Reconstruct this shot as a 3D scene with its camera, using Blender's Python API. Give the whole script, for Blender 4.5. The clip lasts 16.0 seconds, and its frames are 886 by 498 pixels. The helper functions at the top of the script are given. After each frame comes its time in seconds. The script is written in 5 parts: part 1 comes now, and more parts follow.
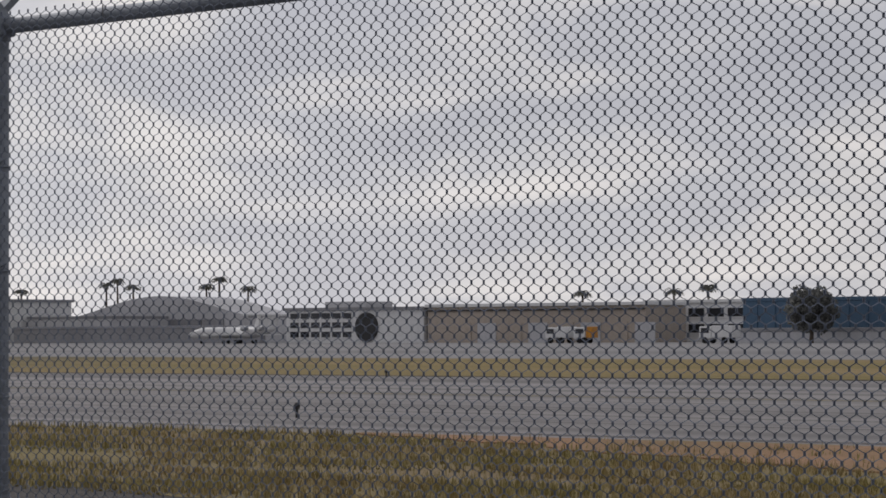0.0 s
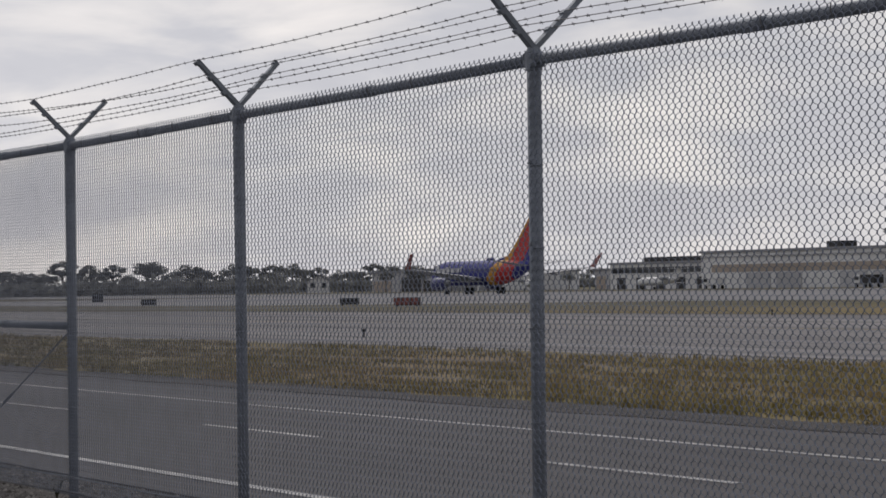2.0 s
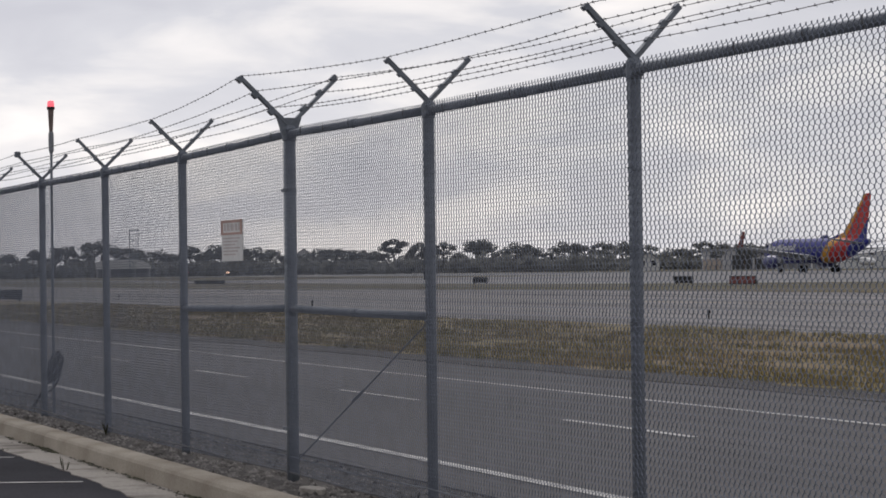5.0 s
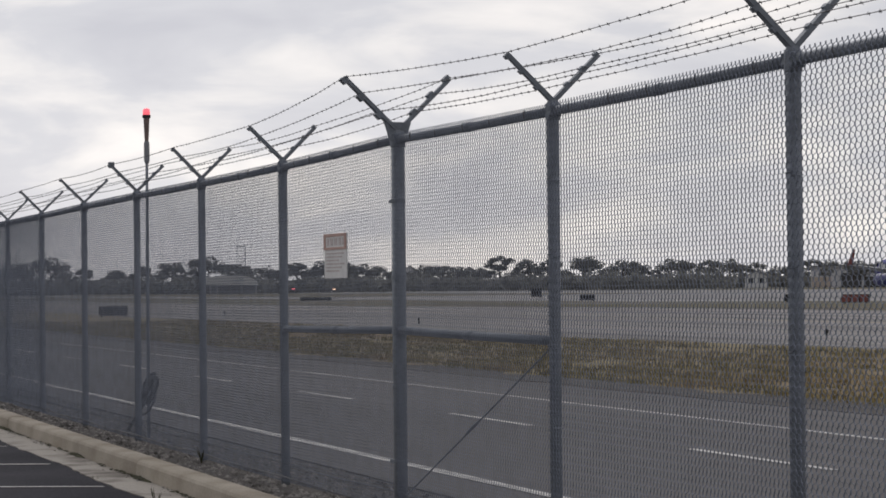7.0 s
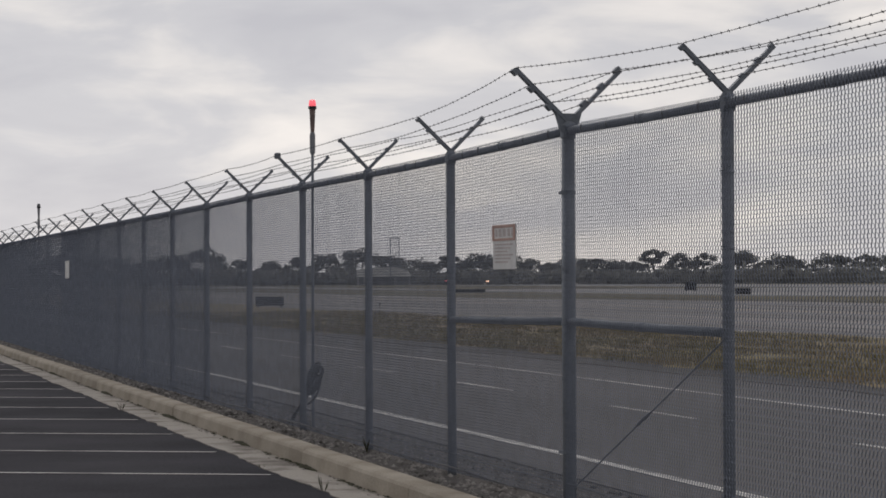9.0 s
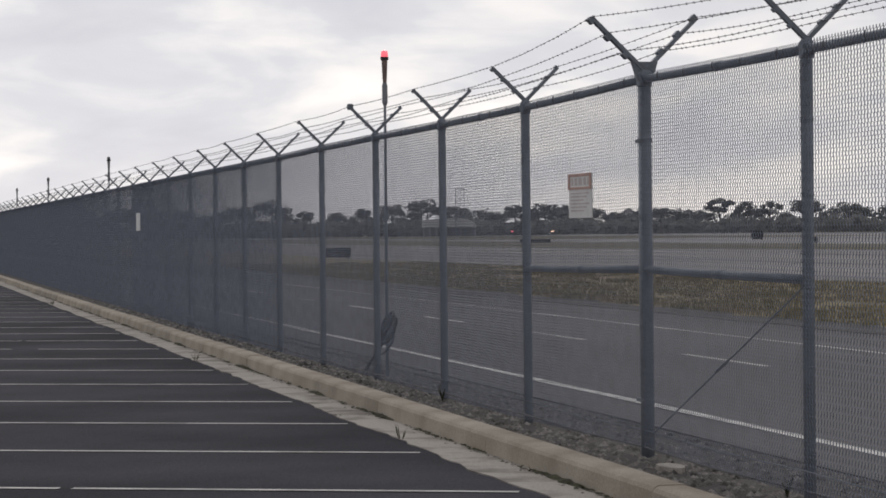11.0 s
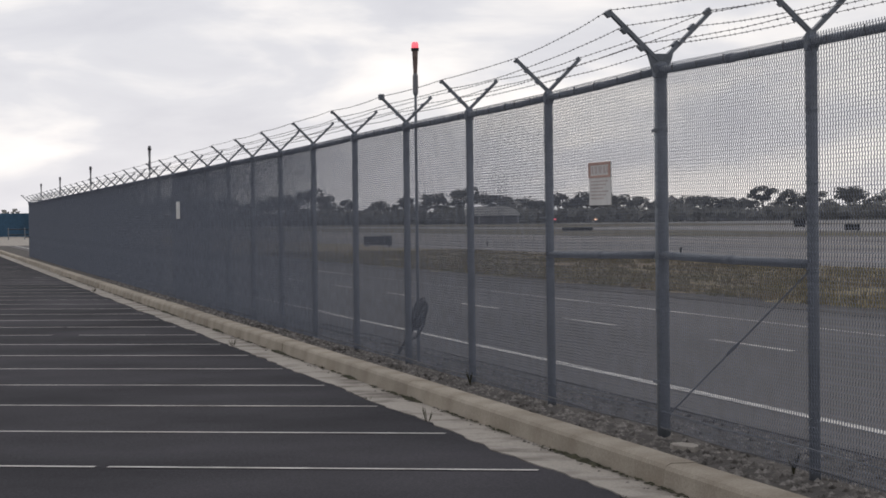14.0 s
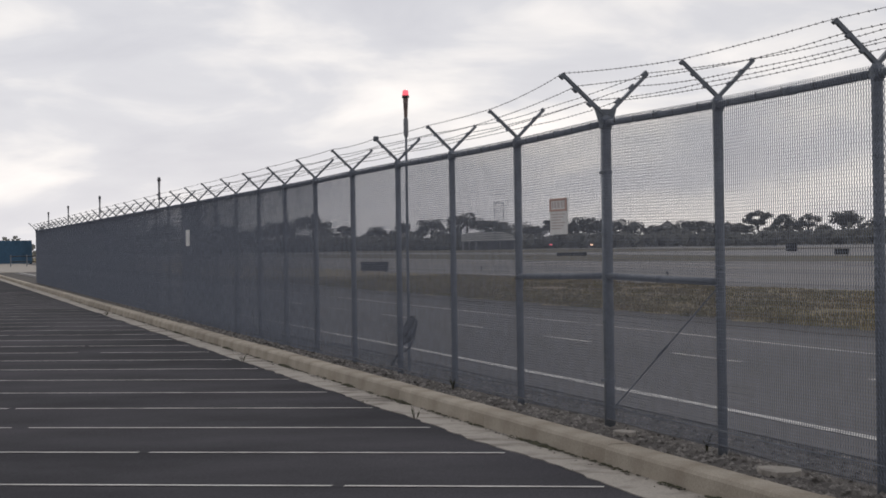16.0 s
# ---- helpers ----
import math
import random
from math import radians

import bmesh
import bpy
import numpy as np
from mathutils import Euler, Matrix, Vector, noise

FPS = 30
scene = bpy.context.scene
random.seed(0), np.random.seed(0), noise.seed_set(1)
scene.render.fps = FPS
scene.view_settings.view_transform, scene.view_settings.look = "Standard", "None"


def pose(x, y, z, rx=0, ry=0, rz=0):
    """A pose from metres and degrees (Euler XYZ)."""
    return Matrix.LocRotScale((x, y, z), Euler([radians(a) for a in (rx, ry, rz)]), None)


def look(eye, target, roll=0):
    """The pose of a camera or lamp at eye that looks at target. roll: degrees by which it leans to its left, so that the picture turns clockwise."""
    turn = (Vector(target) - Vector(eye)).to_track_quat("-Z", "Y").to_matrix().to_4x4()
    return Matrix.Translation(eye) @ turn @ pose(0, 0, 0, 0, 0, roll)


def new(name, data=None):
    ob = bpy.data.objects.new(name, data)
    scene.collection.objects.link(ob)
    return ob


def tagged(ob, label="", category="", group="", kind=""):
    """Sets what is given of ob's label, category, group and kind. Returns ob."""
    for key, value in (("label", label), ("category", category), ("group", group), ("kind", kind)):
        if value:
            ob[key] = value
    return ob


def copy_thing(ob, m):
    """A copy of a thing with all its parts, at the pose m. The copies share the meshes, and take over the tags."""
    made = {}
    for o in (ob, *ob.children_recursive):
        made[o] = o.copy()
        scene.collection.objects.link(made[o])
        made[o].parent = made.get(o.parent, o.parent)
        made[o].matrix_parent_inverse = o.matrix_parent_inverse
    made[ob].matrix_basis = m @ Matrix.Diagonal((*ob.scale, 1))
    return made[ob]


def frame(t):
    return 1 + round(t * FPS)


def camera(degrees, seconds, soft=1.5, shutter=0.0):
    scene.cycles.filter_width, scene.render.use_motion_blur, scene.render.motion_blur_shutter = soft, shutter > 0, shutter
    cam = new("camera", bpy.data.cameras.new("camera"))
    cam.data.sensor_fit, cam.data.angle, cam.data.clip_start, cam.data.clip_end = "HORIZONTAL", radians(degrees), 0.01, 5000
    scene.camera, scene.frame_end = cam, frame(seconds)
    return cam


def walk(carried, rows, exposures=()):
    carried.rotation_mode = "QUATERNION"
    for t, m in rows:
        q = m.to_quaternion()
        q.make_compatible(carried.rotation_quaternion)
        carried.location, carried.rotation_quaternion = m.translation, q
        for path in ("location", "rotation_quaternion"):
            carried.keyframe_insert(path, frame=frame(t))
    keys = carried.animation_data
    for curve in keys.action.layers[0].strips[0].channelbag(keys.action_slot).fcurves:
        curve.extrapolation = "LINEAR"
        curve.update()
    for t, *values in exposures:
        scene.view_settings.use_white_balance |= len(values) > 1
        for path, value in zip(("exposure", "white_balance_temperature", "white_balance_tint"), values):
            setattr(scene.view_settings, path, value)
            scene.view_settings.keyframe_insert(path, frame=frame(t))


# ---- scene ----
cam = camera(20.67, 16.0, soft=1.7)


def aim(t, x, y, z, turn, tilt, roll):
    """Turn: degrees from the fence line; tilt: degrees up."""
    a, p = math.radians(turn), math.radians(tilt)
    return t, look((x, y, z), (x - 10 * math.cos(a) * math.cos(p), y + 10 * math.sin(a) * math.cos(p), z + 10 * math.sin(p)), roll)


walk(cam, [
    aim(0.0, 18.154, -5.497, 1.352, 51.890, 2.005, -0.227),
    aim(0.5, 18.156, -5.593, 1.350, 44.403, 1.788, -0.406),
    aim(1.0, 18.241, -5.663, 1.354, 38.291, 1.698, -1.128),
    aim(1.5, 18.289, -5.706, 1.375, 32.920, 1.258, -1.033),
    aim(2.0, 17.988, -5.590, 1.397, 28.532, 0.870, -0.856),
    aim(2.5, 18.241, -5.739, 1.415, 26.578, 0.629, -0.962),
    aim(3.0, 18.035, -5.602, 1.408, 24.456, 0.700, -1.425),
    aim(3.5, 18.408, -5.808, 1.433, 22.812, 0.542, -1.499),
    aim(6.0, 14.403, -4.534, 1.456, 19.860, 0.261, -0.803),
    aim(6.5, 14.613, -4.681, 1.462, 19.075, 0.168, -1.024),
    aim(7.0, 14.444, -4.573, 1.459, 18.302, 0.874, -0.585),
    aim(7.5, 14.607, -4.703, 1.462, 17.255, 1.926, -0.662),
    aim(8.0, 14.354, -4.614, 1.455, 15.953, 2.044, -0.543),
    aim(8.5, 14.396, -4.645, 1.458, 15.160, 1.107, 0.086),
    aim(9.0, 14.434, -4.682, 1.451, 14.694, 0.721, -0.225),
    aim(9.5, 14.403, -4.712, 1.438, 13.755, 0.108, -0.338),
    aim(12.0, 14.518, -4.786, 1.444, 13.132, -0.506, -0.643),
    aim(12.5, 14.490, -4.770, 1.438, 13.166, -0.384, -0.496),
    aim(13.0, 14.407, -4.731, 1.427, 13.650, -0.382, -0.415),
    aim(13.5, 14.573, -4.822, 1.434, 13.458, -0.243, -0.598),
    aim(14.0, 15.005, -4.754, 1.434, 12.127, -0.700, -0.674),
    aim(14.5, 16.900, -4.900, 1.427, 11.570, 0.030, -0.900),
    aim(15.0, 18.396, -5.320, 1.452, 11.742, -0.476, -1.005),
    aim(15.5, 18.058, -5.286, 1.436, 11.995, 0.141, -0.681),
    aim(16.0, 18.255, -5.339, 1.446, 12.198, -0.096, -0.852),
], exposures=[(0.0, -0.10, 6450, 14), (1.5, -0.17, 6450, 14), (3.5, -0.08, 6430, 14), (6.0, 0.05, 6450, 14), (7.0, 0.0, 6500, 13), (8.0, -0.27, 6600, 13), (9.5, -0.13, 6600, 13), (12.0, 0.09, 6480, 13), (14.5, 0.07, 6510, 13), (16.0, 0.01, 6520, 13)])

# ---------------------------------------------------------------- light
SUN_AZ, SUN_EL = math.radians(165), math.radians(38)   # behind the cloud deck, ahead of the camera
world = bpy.data.worlds.new("overcast_sky")
scene.world = world
world.use_nodes = True
wn, wl = world.node_tree.nodes, world.node_tree.links
wn.clear()
w_out = wn.new("ShaderNodeOutputWorld")
w_sky = wn.new("ShaderNodeTexSky")
w_sky.sky_type = "NISHITA"
w_sky.sun_disc = False
w_sky.sun_elevation = SUN_EL
w_sky.sun_rotation = math.pi / 2 - SUN_AZ
w_bg = wn.new("ShaderNodeBackground")
w_bg.inputs["Strength"].default_value = 0.08
wl.new(w_sky.outputs[0], w_bg.inputs["Color"])
w_tc = wn.new("ShaderNodeTexCoord")
w_map = wn.new("ShaderNodeMapping")
w_map.inputs["Scale"].default_value = (1.0, 1.0, 3.4)
w_map.inputs["Rotation"].default_value = (0.05, -0.04, 0)
wl.new(w_tc.outputs["Generated"], w_map.inputs["Vector"])
w_n1 = wn.new("ShaderNodeTexNoise")
w_n1.inputs["Scale"].default_value = 11.5
w_n1.inputs["Detail"].default_value = 5.0
w_n1.inputs["Roughness"].default_value = 0.5
w_n1.inputs["Distortion"].default_value = 0.35
wl.new(w_map.outputs[0], w_n1.inputs["Vector"])
w_ramp = wn.new("ShaderNodeValToRGB")
re = w_ramp.color_ramp.elements
re[0].position, re[0].color = 0.28, (0.48, 0.49, 0.525, 1)
re[1].position, re[1].color = 0.74, (0.815, 0.79, 0.755, 1)
e = re.new(0.46)
e.color = (0.54, 0.55, 0.575, 1)
e = re.new(0.58)
e.color = (0.668, 0.662, 0.655, 1)
wl.new(w_n1.outputs["Fac"], w_ramp.inputs["Fac"])
w_bg2 = wn.new("ShaderNodeBackground")
wl.new(w_ramp.outputs["Color"], w_bg2.inputs["Color"])
w_dot = wn.new("ShaderNodeVectorMath")          # the deck is brighter towards the hidden sun
w_dot.operation = "DOT_PRODUCT"
w_dot.inputs[1].default_value = (-0.97, 0.0, 0.24)
wl.new(w_tc.outputs["Generated"], w_dot.inputs[0])
w_rng = wn.new("ShaderNodeMapRange")
w_rng.inputs["From Min"].default_value, w_rng.inputs["From Max"].default_value = 0.0, 1.0
w_rng.inputs["To Min"].default_value, w_rng.inputs["To Max"].default_value = 0.64, 1.27
wl.new(w_dot.outputs["Value"], w_rng.inputs["Value"])
w_sep = wn.new("ShaderNodeSeparateXYZ")           # and towards the horizon
wl.new(w_tc.outputs["Generated"], w_sep.inputs[0])
w_hor = wn.new("ShaderNodeMapRange")
w_hor.inputs["From Min"].default_value, w_hor.inputs["From Max"].default_value = 0.0, 0.11
w_hor.inputs["To Min"].default_value, w_hor.inputs["To Max"].default_value = 1.14, 1.0
wl.new(w_sep.outputs["Z"], w_hor.inputs["Value"])
w_mul = wn.new("ShaderNodeMath")
w_mul.operation = "MULTIPLY"
wl.new(w_rng.outputs[0], w_mul.inputs[0])
wl.new(w_hor.outputs[0], w_mul.inputs[1])
wl.new(w_mul.outputs[0], w_bg2.inputs["Strength"])
w_mix = wn.new("ShaderNodeMixShader")
w_mix.inputs["Fac"].default_value = 0.94
wl.new(w_bg.outputs[0], w_mix.inputs[1])
wl.new(w_bg2.outputs[0], w_mix.inputs[2])
wl.new(w_mix.outputs[0], w_out.inputs["Surface"])

sun_data = bpy.data.lights.new("sun", "SUN")
sun_data.energy = 0.7
sun_data.angle = math.radians(25)
sun_data.color = (1.0, 0.96, 0.9)
sun = new("sun", sun_data)
sun.matrix_world = look((math.cos(SUN_AZ) * math.cos(SUN_EL) * 50, math.sin(SUN_AZ) * math.cos(SUN_EL) * 50, math.sin(SUN_EL) * 50), (0, 0, 0))


# ---------------------------------------------------------------- materials
def mat(name, col, rough=0.8, metal=0.0, var=0.15, scale=3.0, fine=60.0, bump=0.2, col2=None, emit=0.0, dist=0.01, patch=(0.4, 0.65), stretch=(1, 1, 1), rand=0.0):
    m = bpy.data.materials.new(name)
    m.use_nodes = True
    n, l = m.node_tree.nodes, m.node_tree.links
    b = n["Principled BSDF"]
    b.inputs["Roughness"].default_value = rough
    b.inputs["Metallic"].default_value = metal
    b.inputs["Specular IOR Level"].default_value = 0.5 if rough < 0.8 else 0.2
    tc = n.new("ShaderNodeTexCoord")
    mp = n.new("ShaderNodeMapping")
    mp.inputs["Scale"].default_value = stretch
    l.new(tc.outputs["Object"], mp.inputs["Vector"])
    big = n.new("ShaderNodeTexNoise")
    big.inputs["Scale"].default_value = scale
    big.inputs["Detail"].default_value = 6
    l.new(mp.outputs[0], big.inputs["Vector"])
    sm = n.new("ShaderNodeTexNoise")
    sm.inputs["Scale"].default_value = fine
    sm.inputs["Detail"].default_value = 3
    l.new(tc.outputs["Object"], sm.inputs["Vector"])
    ra = n.new("ShaderNodeMapRange")
    ra.inputs["From Min"].default_value, ra.inputs["From Max"].default_value = patch
    l.new(big.outputs["Fac"], ra.inputs["Value"])
    mx = n.new("ShaderNodeMix")
    mx.data_type = "RGBA"
    c2 = col2 or tuple(c * (1 - 2 * var) for c in col)
    mx.inputs["A"].default_value = (*col, 1)
    mx.inputs["B"].default_value = (*c2, 1)
    l.new(ra.outputs[0], mx.inputs["Factor"])
    r2 = n.new("ShaderNodeMapRange")
    r2.inputs["From Min"].default_value, r2.inputs["From Max"].default_value = 0.3, 0.7
    r2.inputs["To Min"].default_value, r2.inputs["To Max"].default_value = 1 - var, 1 + var
    l.new(sm.outputs["Fac"], r2.inputs["Value"])
    mu = n.new("ShaderNodeVectorMath")
    mu.operation = "SCALE"
    l.new(mx.outputs["Result"], mu.inputs[0])
    l.new(r2.outputs[0], mu.inputs["Scale"])
    last = mu.outputs[0]
    if rand:
        oi = n.new("ShaderNodeObjectInfo")
        r3 = n.new("ShaderNodeMapRange")
        r3.inputs["To Min"].default_value, r3.inputs["To Max"].default_value = 1 - rand, 1 + rand
        l.new(oi.outputs["Random"], r3.inputs["Value"])
        m3 = n.new("ShaderNodeVectorMath")
        m3.operation = "SCALE"
        l.new(last, m3.inputs[0])
        l.new(r3.outputs[0], m3.inputs["Scale"])
        last = m3.outputs[0]
    l.new(last, b.inputs["Base Color"])
    if bump:
        bp = n.new("ShaderNodeBump")
        bp.inputs["Strength"].default_value = bump
        bp.inputs["Distance"].default_value = dist
        l.new(sm.outputs["Fac"], bp.inputs["Height"])
        l.new(bp.outputs[0], b.inputs["Normal"])
    if emit:
        b.inputs["Emission Color"].default_value = (*col, 1)
        b.inputs["Emission Strength"].default_value = emit
    return m


M_GALV = mat("weathered_galvanised_steel", (0.275, 0.303, 0.342), 0.62, 0.25, 0.12, 4, 45, 0.15)
M_WIRE = mat("dull_zinc_wire", (0.208, 0.236, 0.298), 0.7, 0.2, 0.1, 6, 80, 0)
M_BARB = mat("dark_barbed_wire", (0.17, 0.17, 0.178), 0.65, 0.3, 0.1, 6, 80, 0)
M_LOT = mat("dark_sealed_asphalt", (0.0365, 0.037, 0.044), 0.95, 0, 0.25, 0.34, 55, 0.5, (0.075, 0.0735, 0.085), patch=(0.36, 0.7))
M_LOT.node_tree.nodes["Principled BSDF"].inputs["Specular IOR Level"].default_value = 0.06
M_ROAD = mat("grey_asphalt_road", (0.146, 0.140, 0.140), 0.92, 0, 0.12, 0.25, 40, 0.4, (0.108, 0.104, 0.105), stretch=(0.25, 1, 1))
M_TAXI = mat("pale_worn_taxiway_asphalt", (0.315, 0.301, 0.296), 0.9, 0, 0.08, 0.42, 12, 0.2, (0.185, 0.177, 0.176), stretch=(0.03, 1, 1))
M_RWY = mat("pale_concrete_runway", (0.29, 0.285, 0.285), 0.9, 0, 0.06, 0.05, 5, 0.1, (0.22, 0.215, 0.22), stretch=(0.1, 1, 1))
M_PAINT = mat("worn_white_road_paint", (0.57, 0.56, 0.545), 0.7, 0, 0.15, 3, 60, 0.2, (0.26, 0.25, 0.245), patch=(0.46, 0.74))
M_YPAINT = mat("worn_yellow_line_paint", (0.42, 0.33, 0.12), 0.7, 0, 0.15, 2, 40, 0.1)
M_KERB = mat("tan_weathered_concrete", (0.455, 0.408, 0.34), 0.9, 0, 0.15, 1.6, 70, 0.4, (0.325, 0.282, 0.225), rand=0.1)
M_GUTTER = mat("pale_gutter_concrete", (0.42, 0.39, 0.35), 0.9, 0, 0.18, 2.6, 60, 0.4, (0.17, 0.152, 0.135), patch=(0.48, 0.72))
M_GRAVEL = mat("grey_brown_gravel", (0.105, 0.098, 0.094), 0.95, 0, 0.35, 3, 45, 0.8, (0.08, 0.074, 0.068))
M_PEBBLE = mat("pebble_stone", (0.34, 0.32, 0.30), 0.9, 0, 0.25, 7, 60, 0.2, (0.06, 0.055, 0.05))
M_GROUND = mat("dry_field_earth", (0.22, 0.195, 0.12), 0.95, 0, 0.2, 0.06, 4, 0.3, (0.15, 0.14, 0.085))
M_GRASS = mat("dry_olive_turf", (0.25, 0.205, 0.095), 0.95, 0, 0.25, 0.22, 22, 0.6, (0.27, 0.205, 0.12), dist=0.03, stretch=(0.35, 1, 1))
M_INFIELD = mat("olive_brown_infield_turf", (0.225, 0.178, 0.066), 0.95, 0, 0.25, 0.10, 6, 0.5, (0.29, 0.215, 0.10), stretch=(0.25, 1, 1))
M_DIRT = mat("reddish_bare_earth", (0.34, 0.205, 0.12), 0.95, 0, 0.2, 0.3, 15, 0.4, (0.26, 0.175, 0.095))
M_BLADE = mat("dry_grass_blades", (0.275, 0.235, 0.095), 0.9, 0, 0.3, 0.5, 3, 0, (0.36, 0.28, 0.145))


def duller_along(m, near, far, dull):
    """The grass grows duller along the field, in ragged patches, with a bluer tint."""
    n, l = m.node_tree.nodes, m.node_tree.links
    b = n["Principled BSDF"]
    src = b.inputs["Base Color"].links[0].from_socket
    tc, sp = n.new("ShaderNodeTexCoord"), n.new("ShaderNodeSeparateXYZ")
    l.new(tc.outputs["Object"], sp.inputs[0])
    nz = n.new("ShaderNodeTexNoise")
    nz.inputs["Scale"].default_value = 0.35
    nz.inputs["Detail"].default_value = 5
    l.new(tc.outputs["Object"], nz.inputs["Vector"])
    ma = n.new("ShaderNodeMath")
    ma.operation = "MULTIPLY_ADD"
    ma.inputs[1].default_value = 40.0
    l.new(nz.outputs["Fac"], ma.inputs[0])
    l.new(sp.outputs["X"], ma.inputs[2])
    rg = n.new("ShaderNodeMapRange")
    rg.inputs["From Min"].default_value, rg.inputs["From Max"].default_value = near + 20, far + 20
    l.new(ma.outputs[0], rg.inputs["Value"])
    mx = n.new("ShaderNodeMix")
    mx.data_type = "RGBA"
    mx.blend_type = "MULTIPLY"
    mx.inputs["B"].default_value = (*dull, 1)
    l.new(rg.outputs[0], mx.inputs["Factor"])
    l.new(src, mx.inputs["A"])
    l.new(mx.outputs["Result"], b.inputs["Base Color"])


# far verge: the blue lift in these tints stands in for haze of the mesh
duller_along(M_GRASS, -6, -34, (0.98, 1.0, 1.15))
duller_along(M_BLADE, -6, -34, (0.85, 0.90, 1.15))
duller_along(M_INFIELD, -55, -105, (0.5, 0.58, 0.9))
M_LEAF = mat("dark_tree_foliage", (0.125, 0.13, 0.128), 0.9, 0, 0.25, 0.3, 2, 0, (0.135, 0.135, 0.128))
lt = M_LEAF.node_tree                       # leaves let light through, boosted and greyed to stand in for distance haze
tr_ = lt.nodes.new("ShaderNodeBsdfTranslucent")
mx_ = lt.nodes.new("ShaderNodeMixShader")
mx_.inputs["Fac"].default_value = 0.55
pb_ = lt.nodes["Principled BSDF"]
tr_.inputs["Color"].default_value = (0.25, 0.255, 0.24, 1)
lt.links.new(pb_.outputs[0], mx_.inputs[1])
lt.links.new(tr_.outputs[0], mx_.inputs[2])
lt.links.new(mx_.outputs[0], lt.nodes["Material Output"].inputs["Surface"])
M_BARK = mat("grey_brown_bark", (0.12, 0.095, 0.075), 0.9, 0, 0.2, 1, 8, 0.3)
M_WHITEWALL = mat("off_white_metal_cladding", (0.80, 0.80, 0.80), 0.7, 0, 0.05, 0.05, 2, 0, (0.70, 0.70, 0.705))
M_GREYWALL = mat("grey_metal_cladding", (0.53, 0.53, 0.55), 0.7, 0, 0.05, 0.05, 2, 0, (0.45, 0.45, 0.465))
M_PALEGREY = mat("pale_grey_metal_cladding", (0.5, 0.5, 0.52), 0.7, 0, 0.08, 0.3, 3, 0, (0.40, 0.40, 0.42))
M_TANWALL = mat("tan_stucco_wall", (0.47, 0.405, 0.345), 0.85, 0, 0.06, 0.05, 2, 0, (0.40, 0.345, 0.295))
M_BLUEWALL = mat("blue_painted_metal_wall", (0.065, 0.13, 0.215), 0.6, 0, 0.08, 0.06, 2, 0, (0.055, 0.11, 0.18))
M_ROOF = mat("grey_sheet_roof", (0.30, 0.30, 0.315), 0.7, 0, 0.08, 0.1, 2, 0)
M_GLASS = mat("dark_window_glass", (0.03, 0.033, 0.04), 0.15, 0, 0.1, 0.5, 2, 0)
M_DARK = mat("black_painted_metal", (0.028, 0.028, 0.03), 0.6, 0, 0.15, 2, 20, 0.1)
M_ORANGE = mat("orange_sign_panel", (0.62, 0.27, 0.03), 0.55, 0, 0.1, 2, 20, 0)
M_REDBOX = mat("faded_red_panel", (0.28, 0.09, 0.075), 0.6, 0, 0.1, 2, 20, 0)
M_SIGNWHITE = mat("white_sign_board", (0.85, 0.84, 0.82), 0.6, 0, 0.05, 4, 30, 0)
M_SIGNRED = mat("faded_red_sign_paint", (0.58, 0.37, 0.31), 0.6, 0, 0.08, 4, 30, 0)
M_SIGNINK = mat("faded_grey_ink", (0.66, 0.59, 0.57), 0.7, 0, 0.08, 4, 30, 0)
M_LENS = mat("glowing_red_lens", (1.0, 0.16, 0.20), 0.3, 0, 0.02, 4, 30, 0, emit=0.95)
M_AMBER = mat("glowing_warm_runway_lamp", (1.0, 0.62, 0.42), 0.3, 0, 0.02, 4, 30, 0, emit=1.6)
M_RUST = mat("grey_brown_lamp_housing", (0.27, 0.20, 0.18), 0.6, 0, 0.15, 8, 40, 0)
M_LAMPGREY = mat("grey_lamp_housing", (0.30, 0.31, 0.33), 0.6, 0, 0.1, 5, 40, 0)
M_TEAL = mat("teal_container_paint", (0.065, 0.155, 0.26), 0.6, 0, 0.15, 0.6, 6, 0.1, (0.045, 0.11, 0.185))
M_WEED = mat("dark_dry_weed", (0.07, 0.07, 0.04), 0.9, 0, 0.3, 8, 40, 0)
M_NAVY = mat("deep_blue_aircraft_paint", (0.03, 0.036, 0.17), 0.35, 0, 0.05, 0.4, 5, 0)
M_WINGGREY = mat("grey_aircraft_wing_paint", (0.30, 0.31, 0.33), 0.45, 0, 0.06, 0.5, 5, 0)
M_TYRE = mat("black_tyre_rubber", (0.02, 0.02, 0.02), 0.85, 0, 0.1, 3, 30, 0)
M_RED = mat("red_aircraft_paint", (0.50, 0.035, 0.03), 0.35, 0, 0.05, 0.5, 5, 0)
M_WINGLET = mat("dark_red_aircraft_paint", (0.22, 0.05, 0.045), 0.4, 0, 0.08, 0.8, 5, 0)
M_WHITE = mat("white_aircraft_paint", (0.72, 0.72, 0.72), 0.4, 0, 0.04, 0.5, 5, 0)


